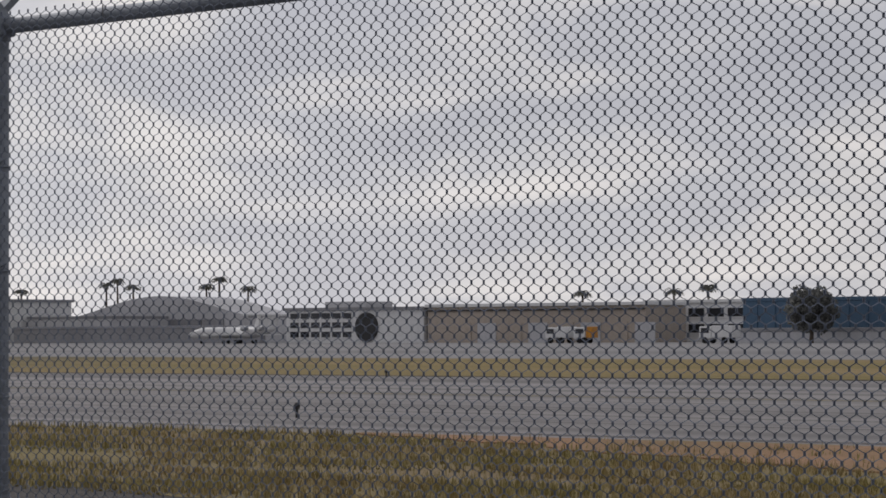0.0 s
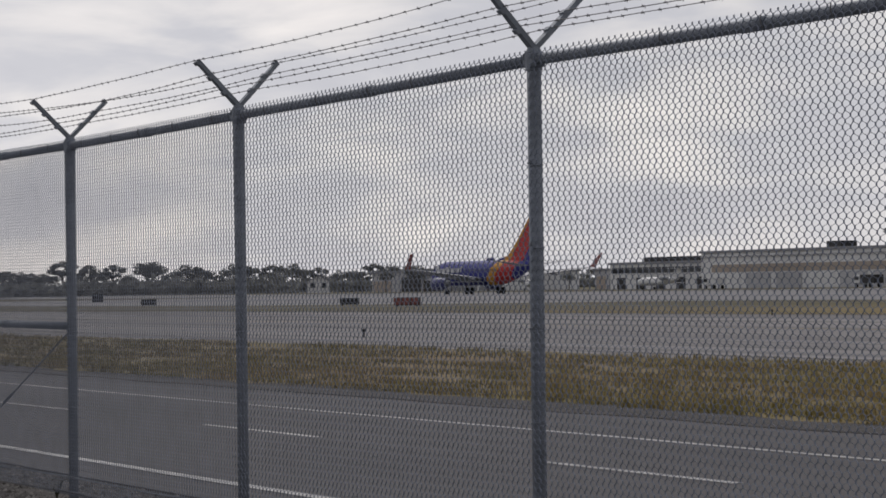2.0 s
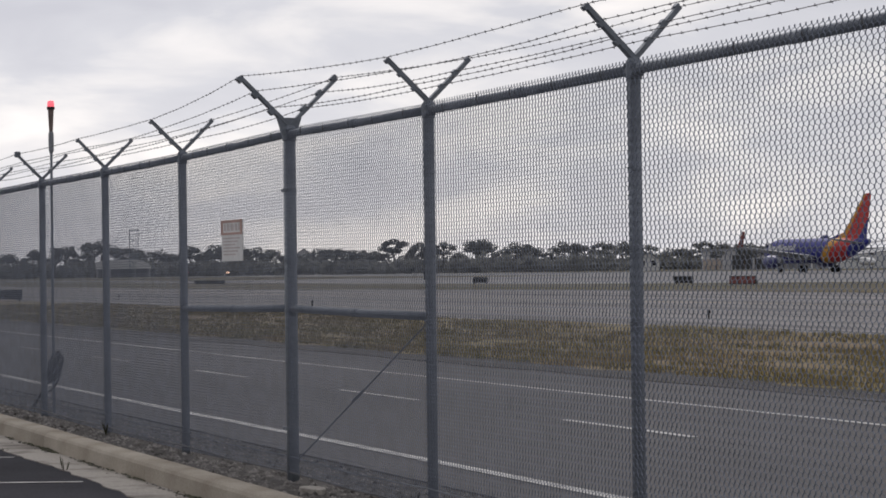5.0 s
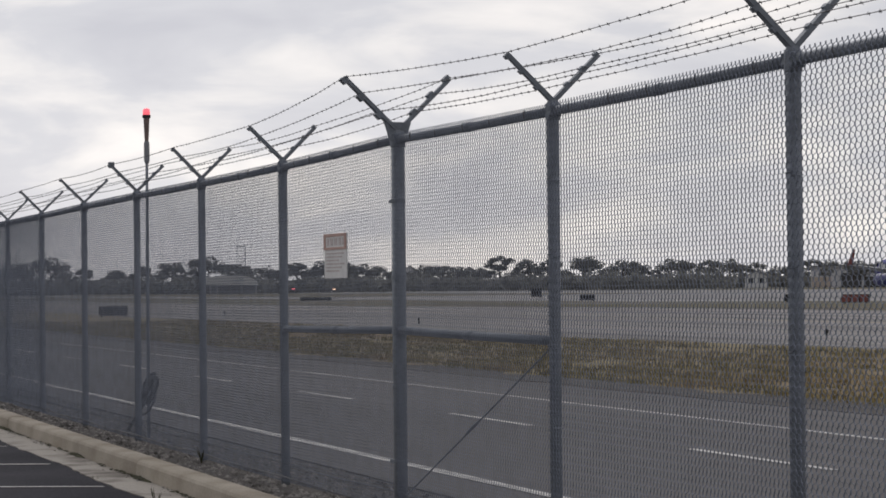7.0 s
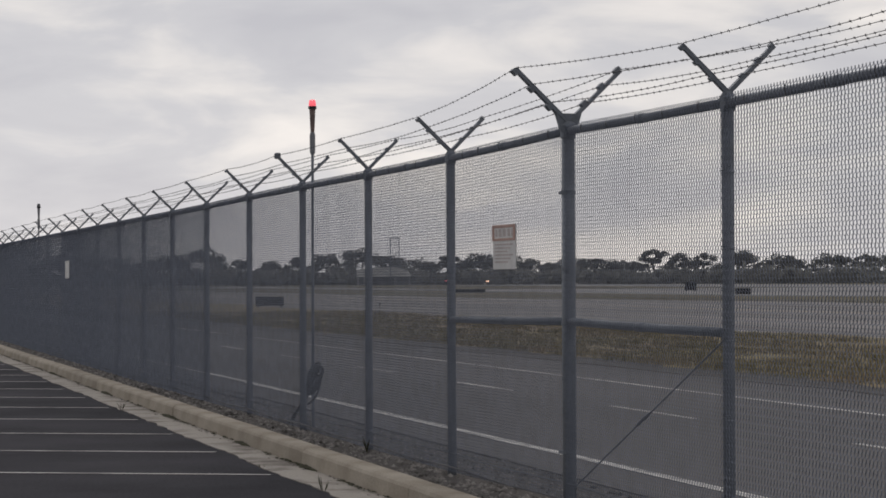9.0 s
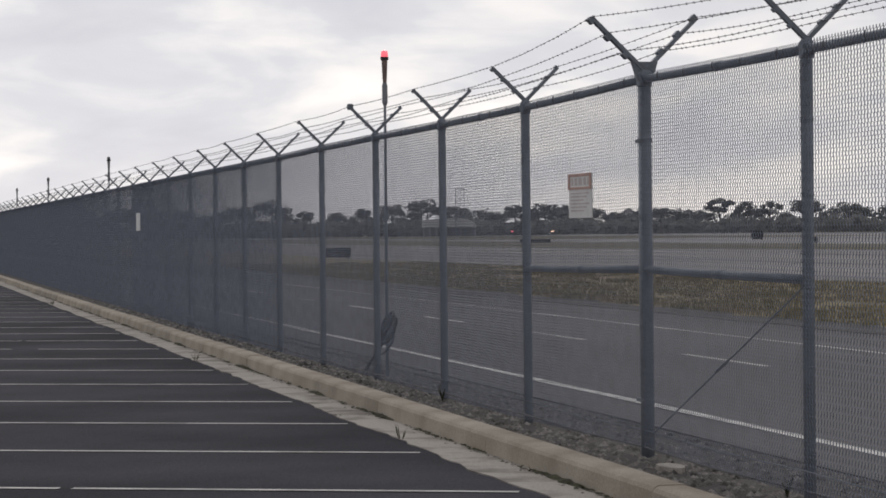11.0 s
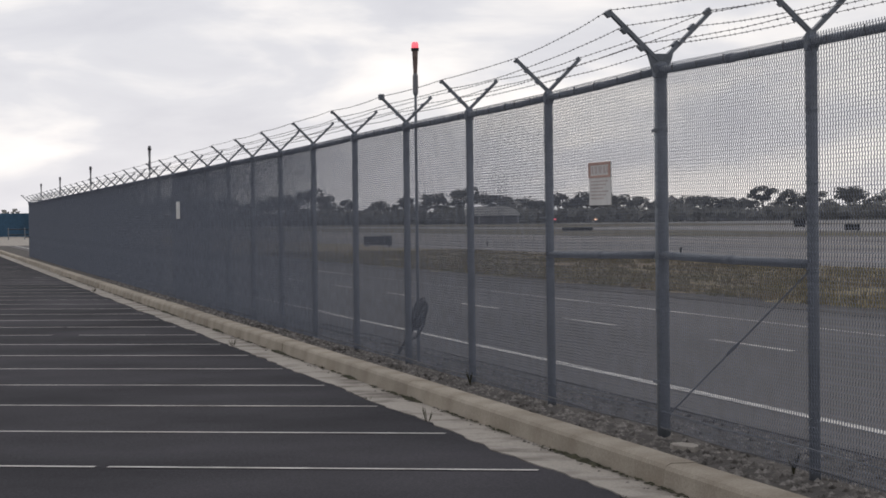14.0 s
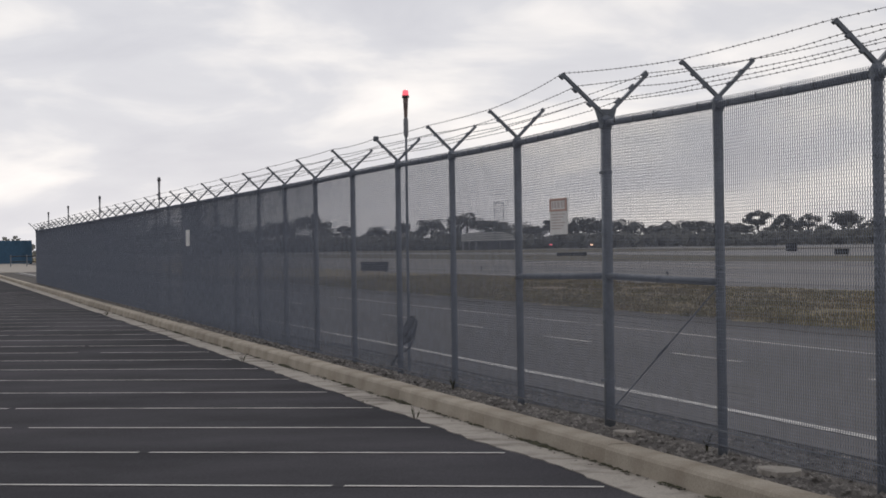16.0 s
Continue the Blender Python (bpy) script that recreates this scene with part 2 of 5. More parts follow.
def livery():
    """Blue body paint with slanting yellow and red bands towards the tail."""
    m = bpy.data.materials.new("blue_yellow_red_livery")
    m.use_nodes = True
    n, l = m.node_tree.nodes, m.node_tree.links
    b = n["Principled BSDF"]
    b.inputs["Roughness"].default_value = 0.55
    b.inputs["Specular IOR Level"].default_value = 0.3
    tc = n.new("ShaderNodeTexCoord")
    sp = n.new("ShaderNodeSeparateXYZ")
    l.new(tc.outputs["Object"], sp.inputs[0])
    mz = n.new("ShaderNodeMath")
    mz.operation = "MULTIPLY"
    mz.inputs[1].default_value = -0.95
    l.new(sp.outputs["Z"], mz.inputs[0])
    ad = n.new("ShaderNodeMath")
    l.new(sp.outputs["X"], ad.inputs[0])
    l.new(mz.outputs[0], ad.inputs[1])
    dv = n.new("ShaderNodeMath")
    dv.operation = "DIVIDE"
    dv.inputs[1].default_value = 40.0
    l.new(ad.outputs[0], dv.inputs[0])
    rp = n.new("ShaderNodeValToRGB")
    rp.color_ramp.interpolation = "CONSTANT"
    el = rp.color_ramp.elements
    el[0].position, el[0].color = 0.0, (0.032, 0.038, 0.25, 1)
    el[1].position, el[1].color = 0.45, (0.62, 0.30, 0.035, 1)
    k = el.new(0.508)
    k.color = (0.50, 0.035, 0.03, 1)
    k = el.new(0.608)
    k.color = (0.032, 0.038, 0.25, 1)
    l.new(dv.outputs[0], rp.inputs["Fac"])
    l.new(rp.outputs["Color"], b.inputs["Base Color"])
    return m


M_LIVERY = livery()


# ---------------------------------------------------------------- mesh helpers
def mesh_of(bm, name, material, smooth=False):
    me = bpy.data.meshes.new(name)
    bm.normal_update()
    bm.to_mesh(me)
    bm.free()
    if material:
        me.materials.append(material)
    if smooth:
        me.polygons.foreach_set("use_smooth", [True] * len(me.polygons))
    return me


def part(name, bm, material, parent, label="", smooth=False, at=None):
    me = bm if isinstance(bm, bpy.types.Mesh) else mesh_of(bm, name, material, smooth)
    ob = new(name, me)
    ob.parent = parent
    if at is not None:
        ob.matrix_basis = at
    if label:
        tagged(ob, label)
    return ob


def thing(name, label, category, group="", kind="", at=None):
    ob = new(name)
    ob.empty_display_size = 0.1
    if at is not None:
        ob.matrix_basis = at
    return tagged(ob, label, category, group, kind)


def box(bm, x0, y0, z0, x1, y1, z1, bev=0.0):
    vs = [bm.verts.new(v) for v in ((x0, y0, z0), (x1, y0, z0), (x1, y1, z0), (x0, y1, z0), (x0, y0, z1), (x1, y0, z1), (x1, y1, z1), (x0, y1, z1))]
    fs = [bm.faces.new([vs[i] for i in f]) for f in ((3, 2, 1, 0), (4, 5, 6, 7), (0, 1, 5, 4), (1, 2, 6, 5), (2, 3, 7, 6), (3, 0, 4, 7))]
    if bev:
        es = {ed for f in fs for ed in f.edges}
        bmesh.ops.bevel(bm, geom=list(es), offset=bev, segments=2, affect="EDGES", profile=0.5)
    return bm


def tube(bm, pts, radii, sides=8, cap=True, flat=1.0):
    """A round bar through points, with a radius at each; flat squeezes it sideways."""
    rings = []
    for i, p in enumerate(pts):
        p = Vector(p)
        d = (Vector(pts[min(i + 1, len(pts) - 1)]) - Vector(pts[max(i - 1, 0)])).normalized()
        ref = Vector((0, 0, 1)) if abs(d.z) < 0.9 else Vector((1, 0, 0))
        u = d.cross(ref).normalized()
        v = u.cross(d)
        r = radii[i] if isinstance(radii, (list, tuple)) else radii
        rings.append([bm.verts.new(p + (u * math.cos(a) * flat + v * math.sin(a)) * r) for a in (2 * math.pi * k / sides for k in range(sides))])
    for a, b in zip(rings, rings[1:]):
        for k in range(sides):
            bm.faces.new((a[k], a[(k + 1) % sides], b[(k + 1) % sides], b[k]))
    if cap:
        bm.faces.new(rings[0][::-1])
        bm.faces.new(rings[-1])
    return bm


def B():
    return bmesh.new()


def sheet(name, x0, x1, y0, y1, z, material, label, thick=0.05, edge=None, nx=1):
    """A slab whose top is at z; edge(x) may move its far side."""
    bm = B()
    top, bot = [], []
    for i in range(nx + 1):
        x = x0 + (x1 - x0) * i / nx
        ya, yb = edge(x, y0, y1) if edge else (y0, y1)
        top.append((bm.verts.new((x, ya, z)), bm.verts.new((x, yb, z))))
        bot.append((bm.verts.new((x, ya, z - thick)), bm.verts.new((x, yb, z - thick))))
    for i in range(nx):
        bm.faces.new((top[i][0], top[i + 1][0], top[i + 1][1], top[i][1]))
        bm.faces.new((bot[i][0], top[i][0], top[i][1], bot[i][1])) if i == 0 else None
        bm.faces.new((bot[i][0], bot[i + 1][0], top[i + 1][0], top[i][0]))
        bm.faces.new((top[i][1], top[i + 1][1], bot[i + 1][1], bot[i][1]))
    bm.faces.new((top[-1][0], bot[-1][0], bot[-1][1], top[-1][1]))
    ob = new(name, mesh_of(bm, name, material))
    return tagged(ob, label, name.split("_")[0], kind="structure")


# ---------------------------------------------------------------- ground
bm = B()
g = [[bm.verts.new((x, y, z)) for x in (-3500, 600)] for y, z in ((-900, -0.19), (-0.5, -0.19), (-0.45, -0.06), (3500, -0.06))]
for a, b in zip(g, g[1:]):
    bm.faces.new((a[0], a[1], b[1], b[0]))
tagged(new("ground", mesh_of(bm, "ground", M_GROUND)), "dry brown earth field stretching to the horizon", "ground", kind="structure")

sheet("parking_lot", -150, 60, -60, -0.6, -0.15, M_LOT, "dark sealed asphalt parking lot with white bay lines", 0.03)
def ragged(x, y0, y1):
    return y0 + 0.04 + 0.06 * noise.noise(Vector((x * 0.43, 0, 0))) + 0.045 * noise.noise(Vector((x * 2.3, 3, 0))) + 0.03 * noise.noise(Vector((x * 9.1, 8, 0))), y1


sheet("gutter", -150, 60, -0.95, -0.56, -0.143, M_GUTTER, "pale stained concrete gutter along the kerb", 0.04, ragged, 900)
sheet("gravel_strip", -150, 60, -0.34, 0.75, -0.012, M_GRAVEL, "grey gravel strip under the fence", 0.04)
sheet("road", -400, 120, 0.75, 8.6, 0.0, M_ROAD, "grey asphalt service road with white lines", 0.05)


def wavy(x, y0, y1):
    return (y0 + 0.25 * math.sin(x * 0.9) + 0.18 * math.sin(x * 2.3 + 1), y1 + 0.5 * math.sin(x * 0.13) + 0.25 * math.sin(x * 0.7))


def ragged_soil(x, y0, y1):
    return y0 + 0.18 * noise.noise(Vector((x * 0.5, 5, 0))) + 0.1 * noise.noise(Vector((x * 2.1, 9, 0))), y1


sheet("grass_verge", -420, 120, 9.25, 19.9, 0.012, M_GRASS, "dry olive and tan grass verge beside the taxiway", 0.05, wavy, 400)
sheet("taxiway", -700, 200, 19.0, 55.2, 0.006, M_TAXI, "pale worn grey asphalt taxiway", 0.05)
def narrowing(x, y0, y1):
    k = min(1, max(0, (x + 175) / 60))
    k = 1 - k * k * (3 - 2 * k)
    a, b = wavy(x, y0, y1)
    return a - 9 * k, b - 28 * k


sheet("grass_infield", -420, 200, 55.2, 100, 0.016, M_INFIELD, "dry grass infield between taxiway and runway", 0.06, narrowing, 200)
sheet("runway", -1500, 300, 70, 322, 0.004, M_RWY, "pale grey concrete runway and apron", 0.05)
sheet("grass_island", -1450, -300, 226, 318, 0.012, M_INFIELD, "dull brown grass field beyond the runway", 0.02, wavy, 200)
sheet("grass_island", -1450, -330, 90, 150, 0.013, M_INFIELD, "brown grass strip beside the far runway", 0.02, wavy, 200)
sheet("soil_edge", -250, 60, 8.2, 9.75, 0.008, M_GRAVEL, "dark soil and gravel edge between road and grass", 0.03, ragged_soil, 500)


def bare(x, y0, y1):
    """Bare soil that widens along the verge, with a ragged near edge."""
    k = min(1, max(0, (x + 3) / 13))
    return y1 - 0.15 - 5.6 * k + 0.5 * noise.noise(Vector((x * 0.6, 1, 0))) + 0.3 * noise.noise(Vector((x * 2.2, 6, 0))), y1 + 0.2 * noise.noise(Vector((x * 0.8, 4, 0)))


tagged(sheet("bare_earth", -3, 40, 13, 19.75, 0.03, M_DIRT, "reddish bare earth at the edge of the grass verge", 0.03, bare, 260), category="earth", kind="structure")


def line(name, label, x0, y0, x1, y1, w, z, material=None):
    d = Vector((x1 - x0, y1 - y0, 0))
    s = Vector((-d.y, d.x, 0)).normalized() * w / 2
    bm = B()
    n = max(1, int(d.length / 2))
    r = random.Random(int(x0 * 7 + y0 * 13))
    lo, hi = [], []
    for i in range(n + 1):
        p = Vector((x0, y0, z)) + d * i / n
        lo.append(bm.verts.new(p - s * r.uniform(0.9, 1.05)))
        hi.append(bm.verts.new(p + s * r.uniform(0.9, 1.05)))
    for i in range(n):
        bm.faces.new((lo[i], lo[i + 1], hi[i + 1], hi[i]))
    return tagged(new(name, mesh_of(bm, name, material or M_PAINT)), label, "road line", kind="structure")


line("road_line", "solid white edge line painted on the road", -200, 1.39, 40, 1.39, 0.125, 0.006)
line("road_line", "thin solid white line on the far side of the road", -200, 6.3, 40, 6.3, 0.095, 0.006)
for k in range(-4, 16):
    x = 1.5 - 6.7 * k
    line("road_dash", "short white centre dash on the road", x, 4.2, x + 2.7, 4.2, 0.1, 0.006)
line("taxiway_line", "faded yellow line along the taxiway", -500, 37, 150, 37, 0.2, 0.012, M_YPAINT)
line("taxiway_line", "faded white edge line along the taxiway", -500, 43.2, -105, 43.2, 0.5, 0.018)
line("runway_line", "white edge line along the runway", -900, 80.5, -165, 80.5, 0.9, 0.011)
line("taxiway_edge", "dark soil edge along the dry infield grass", -160, 55.0, 150, 55.0, 0.5, 0.024, M_GRAVEL)
line("taxiway_edge", "dark sealed edge of the taxiway by the verge", -300, 20.7, 60, 20.7, 0.16, 0.019, M_GRAVEL)
for y in (24.5, 27.2, 30.5, 34.0, 41.0, 44, 48.5):
    line("taxiway_joint", "dark sealed joint along the taxiway", -500, y, 150, y, 0.17, 0.011, M_ROAD)
rb = random.Random(31)
for k in range(-4, 30):
    x, a = 3.0 - 2.75 * k, 0.0
    while a < 14:
        b = a + rb.choice((1.6, 2.6, 3.4, 5.0, 7.0))
        if a > 5.4 and a < 6.2:
            b = a
        if b > a:
            line("bay_line", "worn white painted parking bay line", x - 0.42 * a, -0.99 - a, x - 0.42 * b, -0.99 - b, 0.075, -0.144)
        a = b + rb.choice((0.05, 0.08, 0.15, 0.35))

# ---------------------------------------------------------------- fence
BAY, RAIL_Z, TOP_Z = 3.05, 2.375, 2.425
FIRST, LAST = -6, 35
SHIFT = {-6: 1.4, -5: 1.4, -4: 1.4, -3: 1.4, -2: -0.251, -1: -0.567, 0: -0.809, 1: -0.57, 2: -0.276, 3: -0.125, 4: 0.159, 5: 0.333, 6: 0.445, 7: 0.585, 8: 0.81, 9: 1.05}   # uneven post spacing
fence = thing("chain_link_fence", "tall galvanised chain-link fence with barbed wire on V arms", "fence")


RISE = {-6: 0.016, -5: 0.016, -4: 0.016, -3: 0.016, -2: 0.016, -1: 0.033, 0: 0.011, 1: 0.0, 2: 0.017, 3: -0.013, 4: -0.02, 5: -0.016, 6: -0.021, 7: -0.035}   # the rail runs a little unevenly


def px(k):
    return -(k - 2) * BAY + SHIFT.get(k, 1.05 + 0.19 * (k - 9))


def link_mesh(name, cell, wire, z0, z1, length=BAY, knuckle=0.0, rows=0):
    """Zigzag wires hooked into one another: a chain-link panel of one bay."""
    half = cell / 2
    n, rows = round(length / half), rows or round((z1 - z0) / half)
    half_x, half_z = length / n, (z1 - z0) / rows
    j = np.arange(rows + 1)
    verts, faces = [], []
    ang = np.array([0.5, 0.5 + 2 / 3, 0.5 + 4 / 3]) * np.pi
    for i in range(n):
        right = (j + i) % 2
        cx = (i + right) * half_x
        cy = np.where(right == 1, 0.6, -0.6) * wire * (1 if i % 2 else -1)
        cz = z0 + j * half_z
        if knuckle:                       # a short upright bend where two wires hook
            cx, cy = np.repeat(cx, 2), np.repeat(cy, 2)
            cx = cx + np.where(np.repeat(right, 2) == 1, -1, 1) * wire * 0.28
            cz = np.stack([cz - knuckle * half_z, cz + knuckle * half_z], 1).reshape(-1)
        ring = np.stack([np.stack([cx + wire * 0.62 * np.cos(a), cy + wire * 0.5 * np.sin(a), cz], 1) for a in ang], 1)
        links = len(cz)
        start = i * links * 3
        verts.append(ring.reshape(-1, 3))
        r = start + 3 * np.arange(links - 1)[:, None]
        for s in range(3):
            t = (s + 1) % 3
            faces.append(np.concatenate([r + s, r + t, r + 3 + t, r + 3 + s], 1))
    v, f = np.concatenate(verts), np.concatenate(faces)
    me = bpy.data.meshes.new(name)
    me.from_pydata(v.tolist(), [], f.tolist())
    me.materials.append(M_WIRE)
    return me


mesh_close = link_mesh("wire_mesh_close", 0.0435, 0.0050, 0.03, TOP_Z - 0.012, knuckle=0.25)
mesh_wide = link_mesh("wire_mesh_wide", 0.0435 * BAY / (BAY + SHIFT[-3] - SHIFT[-2]), 0.0033, 0.03, TOP_Z - 0.012, knuckle=0.27, rows=110)
mesh_near = link_mesh("wire_mesh", 0.0435, 0.0042, 0.03, TOP_Z - 0.012)
mesh_dense = link_mesh("wire_mesh_dense", 0.0435, 0.0051, 0.03, TOP_Z - 0.012)
mesh_far = link_mesh("wire_mesh_far", 0.074, 0.0068, 0.03, TOP_Z - 0.012)


def post_mesh(r):
    bm = tube(B(), [(0, 0, -0.1), (0, 0, 1.2), (0, 0, RAIL_Z + 0.02)], r, 14)
    return mesh_of(bm, "post", M_GALV, True)


def cap_mesh(r):
    bm = tube(B(), [(0, 0, RAIL_Z - 0.05), (0, 0, RAIL_Z - 0.045), (0, 0, RAIL_Z + 0.035), (0, 0, RAIL_Z + 0.06)], [r * 1.0, r * 1.18, r * 1.18, r * 0.75], 12)
    box(bm, -0.05, -0.032, RAIL_Z - 0.034, 0.05, 0.032, RAIL_Z + 0.034, 0.008)
    return mesh_of(bm, "post_cap", M_GALV)


def arm_mesh(dy, dz, w, knob=0.012):
    """A pressed steel arm: a channel that narrows to its tip."""
    bm = B()
    L = math.hypot(dy, dz)
    secs = []
    for s, ww in ((0.0, w), (0.15, w), (1.0, w * 0.72)):
        secs.append((s * L, ww))
    rows = []
    for d, ww in secs:
        rows.append([bm.verts.new(v) for v in ((-ww / 2, -0.012, d), (ww / 2, -0.012, d), (ww / 2, 0.012, d), (ww * 0.36, 0.012, d), (ww * 0.36, -0.004, d), (-ww * 0.36, -0.004, d), (-ww * 0.36, 0.012, d), (-ww / 2, 0.012, d))])
    for a, b in zip(rows, rows[1:]):
        for k in range(8):
            bm.faces.new((a[k], a[(k + 1) % 8], b[(k + 1) % 8], b[k]))
    bm.faces.new(rows[-1])
    for d in (0.33, 0.66, 0.97):
        box(bm, -w * 0.3 - knob * 0.5, -0.010 - knob, d * L - knob, w * 0.3 + knob * 0.5, -0.010, d * L + knob)
    bmesh.ops.recalc_face_normals(bm, faces=bm.faces)
    bm.transform(Matrix.Translation((0, 0, TOP_Z)) @ Matrix.Rotation(-math.atan2(dy, dz), 4, "X"))
    return mesh_of(bm, "arm", M_GALV)


def tie_mesh(r):
    """A wire wrapped once round the post, with its end bent out."""
    turn = [((r + 0.003) * math.cos(t), (r + 0.003) * math.sin(t), 0.0025 * t) for t in (-0.9 + k * math.pi / 6 for k in range(13))]
    return mesh_of(tube(B(), turn + [(r * 1.6, -r * 1.15, 0.024)], 0.0035, 4), "wire_tie", M_GALV)


def band_mesh(r):
    bm = tube(B(), [(0, 0, -0.012), (0, 0, 0.012)], r * 1.14, 12)
    box(bm, -r * 2.0, -0.008, -0.011, -r, 0.008, 0.011, 0.002)
    return mesh_of(bm, "tension_band", M_GALV)


R_LINE, R_TERM = 0.033, 0.043
m_post, m_cap = post_mesh(R_LINE), cap_mesh(R_LINE)
m_post_t, m_cap_t = post_mesh(R_TERM), cap_mesh(R_TERM)
gp = B()                                   # gusset between the two arms of a terminal post
ga = [gp.verts.new((-0.02, y, z)) for y, z in ((-0.045, RAIL_Z - 0.02), (0.045, RAIL_Z - 0.02), (0.085, TOP_Z + 0.06), (-0.085, TOP_Z + 0.06))]
gb = [gp.verts.new((0.02, v.co.y, v.co.z)) for v in ga]
gp.faces.new(ga)
gp.faces.new(gb[::-1])
for i in range(4):
    gp.faces.new((ga[i], gb[i], gb[(i + 1) % 4], ga[(i + 1) % 4]))
m_gusset = mesh_of(gp, "gusset", M_GALV)
m_arm = {-1: arm_mesh(-0.256, 0.251, 0.042), 1: arm_mesh(0.256, 0.251, 0.042)}
m_arm_t = {-1: arm_mesh(-0.352, 0.341, 0.058, 0.022), 1: arm_mesh(0.352, 0.341, 0.058, 0.022)}
m_tie, m_band = tie_mesh(R_LINE), band_mesh(R_TERM)
rnd = random.Random(5)
for k in range(FIRST, LAST + 1):
    term = k in (2, LAST)
    at = pose(px(k), 0, RISE.get(k, -0.04), 0, rnd.uniform(-0.25, 0.25), rnd.uniform(-2, 2))
    p = part("post", m_post_t if term else m_post, None, fence, "thick terminal post" if term else "", at=at)
    part("post_cap", m_cap_t if term else m_cap, None, p)
    if term:
        part("gusset", m_gusset, None, p)
    for s in (-1, 1):
        part("arm", (m_arm_t if term else m_arm)[s], None, p, at=pose(0, 0, TOP_Z, rnd.uniform(-1.5, 1.5), rnd.uniform(-3, 3), 0) @ Matrix.Translation((0, 0, -TOP_Z)))
    if k < 14:
        for z in (0.35, 0.75, 1.15, 1.55, 1.95):
            part("tension_band" if term else "wire_tie", m_band if term else m_tie, None, p, at=pose(0, 0, z + rnd.uniform(-0.06, 0.06), 0, 0, rnd.uniform(-30, 30)))


def rail_mesh(z, r, name):
    bm = B()
    tube(bm, [(0, 0, z), (BAY * 0.33, 0, z - 0.003), (BAY * 0.66, 0, z - 0.003), (BAY, 0, z)], r, 10)
    tube(bm, [(BAY * 0.5 - 0.08, 0, z - 0.003), (BAY * 0.5 + 0.08, 0, z - 0.003)], r * 1.12, 10)
    return mesh_of(bm, name, M_GALV, True)


def strand_mesh(barbs, sag, seed):
    r = random.Random(seed)
    bm = B()
    pts = [(BAY * i / 10, 0.004 * math.sin(i * 1.7 + seed), -sag * 4 * (i / 10) * (1 - i / 10)) for i in range(11)]
    tube(bm, pts, 0.0021, 4, False)
    for b in range(barbs):
        u = (b + 0.5 + r.uniform(-0.15, 0.15)) / barbs
        x, z = BAY * u, -sag * 4 * u * (1 - u)
        tube(bm, [(x - 0.010, 0, z), (x + 0.010, 0, z)], 0.0037, 5)
        for q in range(4):
            a = q * math.pi / 2 + r.uniform(-0.5, 0.5)
            tube(bm, [(x + 0.006 * (q - 1.5), 0, z), (x + 0.008 * (q - 1.5), 0.009 * math.cos(a), z + 0.009 * math.sin(a))], [0.0024, 0.0013], 3, False)
    return mesh_of(bm, "barbed_strand", M_BARB)


m_rail = rail_mesh(RAIL_Z, 0.026, "top_rail")
m_mid = rail_mesh(1.165, 0.026, "mid_rail")
m_tension = mesh_of(tube(B(), [(0, 0, 0.16), (BAY / 2, 0, 0.145), (BAY, 0, 0.16)], 0.004, 5, False), "tension_wire", M_GALV)
# thick and dark: also stands in for shadow lines at the mesh foot
m_tension_low = mesh_of(tube(B(), [(0, 0, 0.055), (BAY / 2, 0, 0.04), (BAY, 0, 0.055)], 0.006, 5, False), "tension_wire", M_BARB)
strands = [strand_mesh(24, 0.012, 1), strand_mesh(24, 0.02, 2), strand_mesh(23, 0.006, 3)]
strands_far = [strand_mesh(12, 0.012, 4), strand_mesh(12, 0.02, 5)]
for k in range(FIRST + 1, LAST + 1):
    x, wide = px(k), (px(k - 1) - px(k)) / BAY
    st = Matrix.Diagonal((wide, 1, 1, 1))
    lift, climb = RISE.get(k, -0.04), math.degrees((RISE.get(k - 1, -0.04) - RISE.get(k, -0.04)) / (BAY * wide))
    at = pose(x, 0, lift, 0, -climb, 0) @ st
    part("top_rail", m_rail, None, fence, at=at)
    part("wire_mesh", mesh_wide if k == -2 else mesh_close if k <= 1 else mesh_near if k <= 7 else mesh_dense if k <= 13 else mesh_far, None, fence, at=pose(x, -0.034, lift, 0, -climb, 0) @ st)
    part("tension_wire", m_tension, None, fence, at=pose(x, -0.03, 0) @ st)
    if k < 15:
        part("tension_wire", m_tension_low, None, fence, "dark lower wire and shadow line along the foot of the mesh", at=pose(x, -0.03, 0) @ st)
    if k in (2, 3):
        part("mid_rail", m_mid, None, fence, "horizontal brace rail at mid height", at=at)
    for s in (-1, 1):
        for q, d in enumerate((0.34, 0.67, 0.97)):
            def tip(term):
                return (s * (0.352 if term else 0.256) * d, TOP_Z + (0.341 if term else 0.251) * d + 0.014)
            (y1, z1), (y0, z0) = tip(k - 1 == 2), tip(k in (2, LAST))
            me = strands[(k + q + s) % 3] if k < 10 else strands_far[(k + q) % 2]
            ang_y = math.degrees(math.atan2(z1 - z0, BAY * wide))
            ang_z = math.degrees(math.atan2(y1 - y0, BAY * wide))
            part("barbed_strand", me, None, fence, at=pose(x, y0, z0 + lift, 0, -ang_y - climb, ang_z) @ st)
bm = tube(B(), [(px(1) - 0.05, 0.01, 1.14), (px(2) + 0.08, 0.01, 0.14)], 0.0055, 6)
rod = part("truss_rod", bm, M_GALV, fence, "diagonal truss rod with turnbuckle")

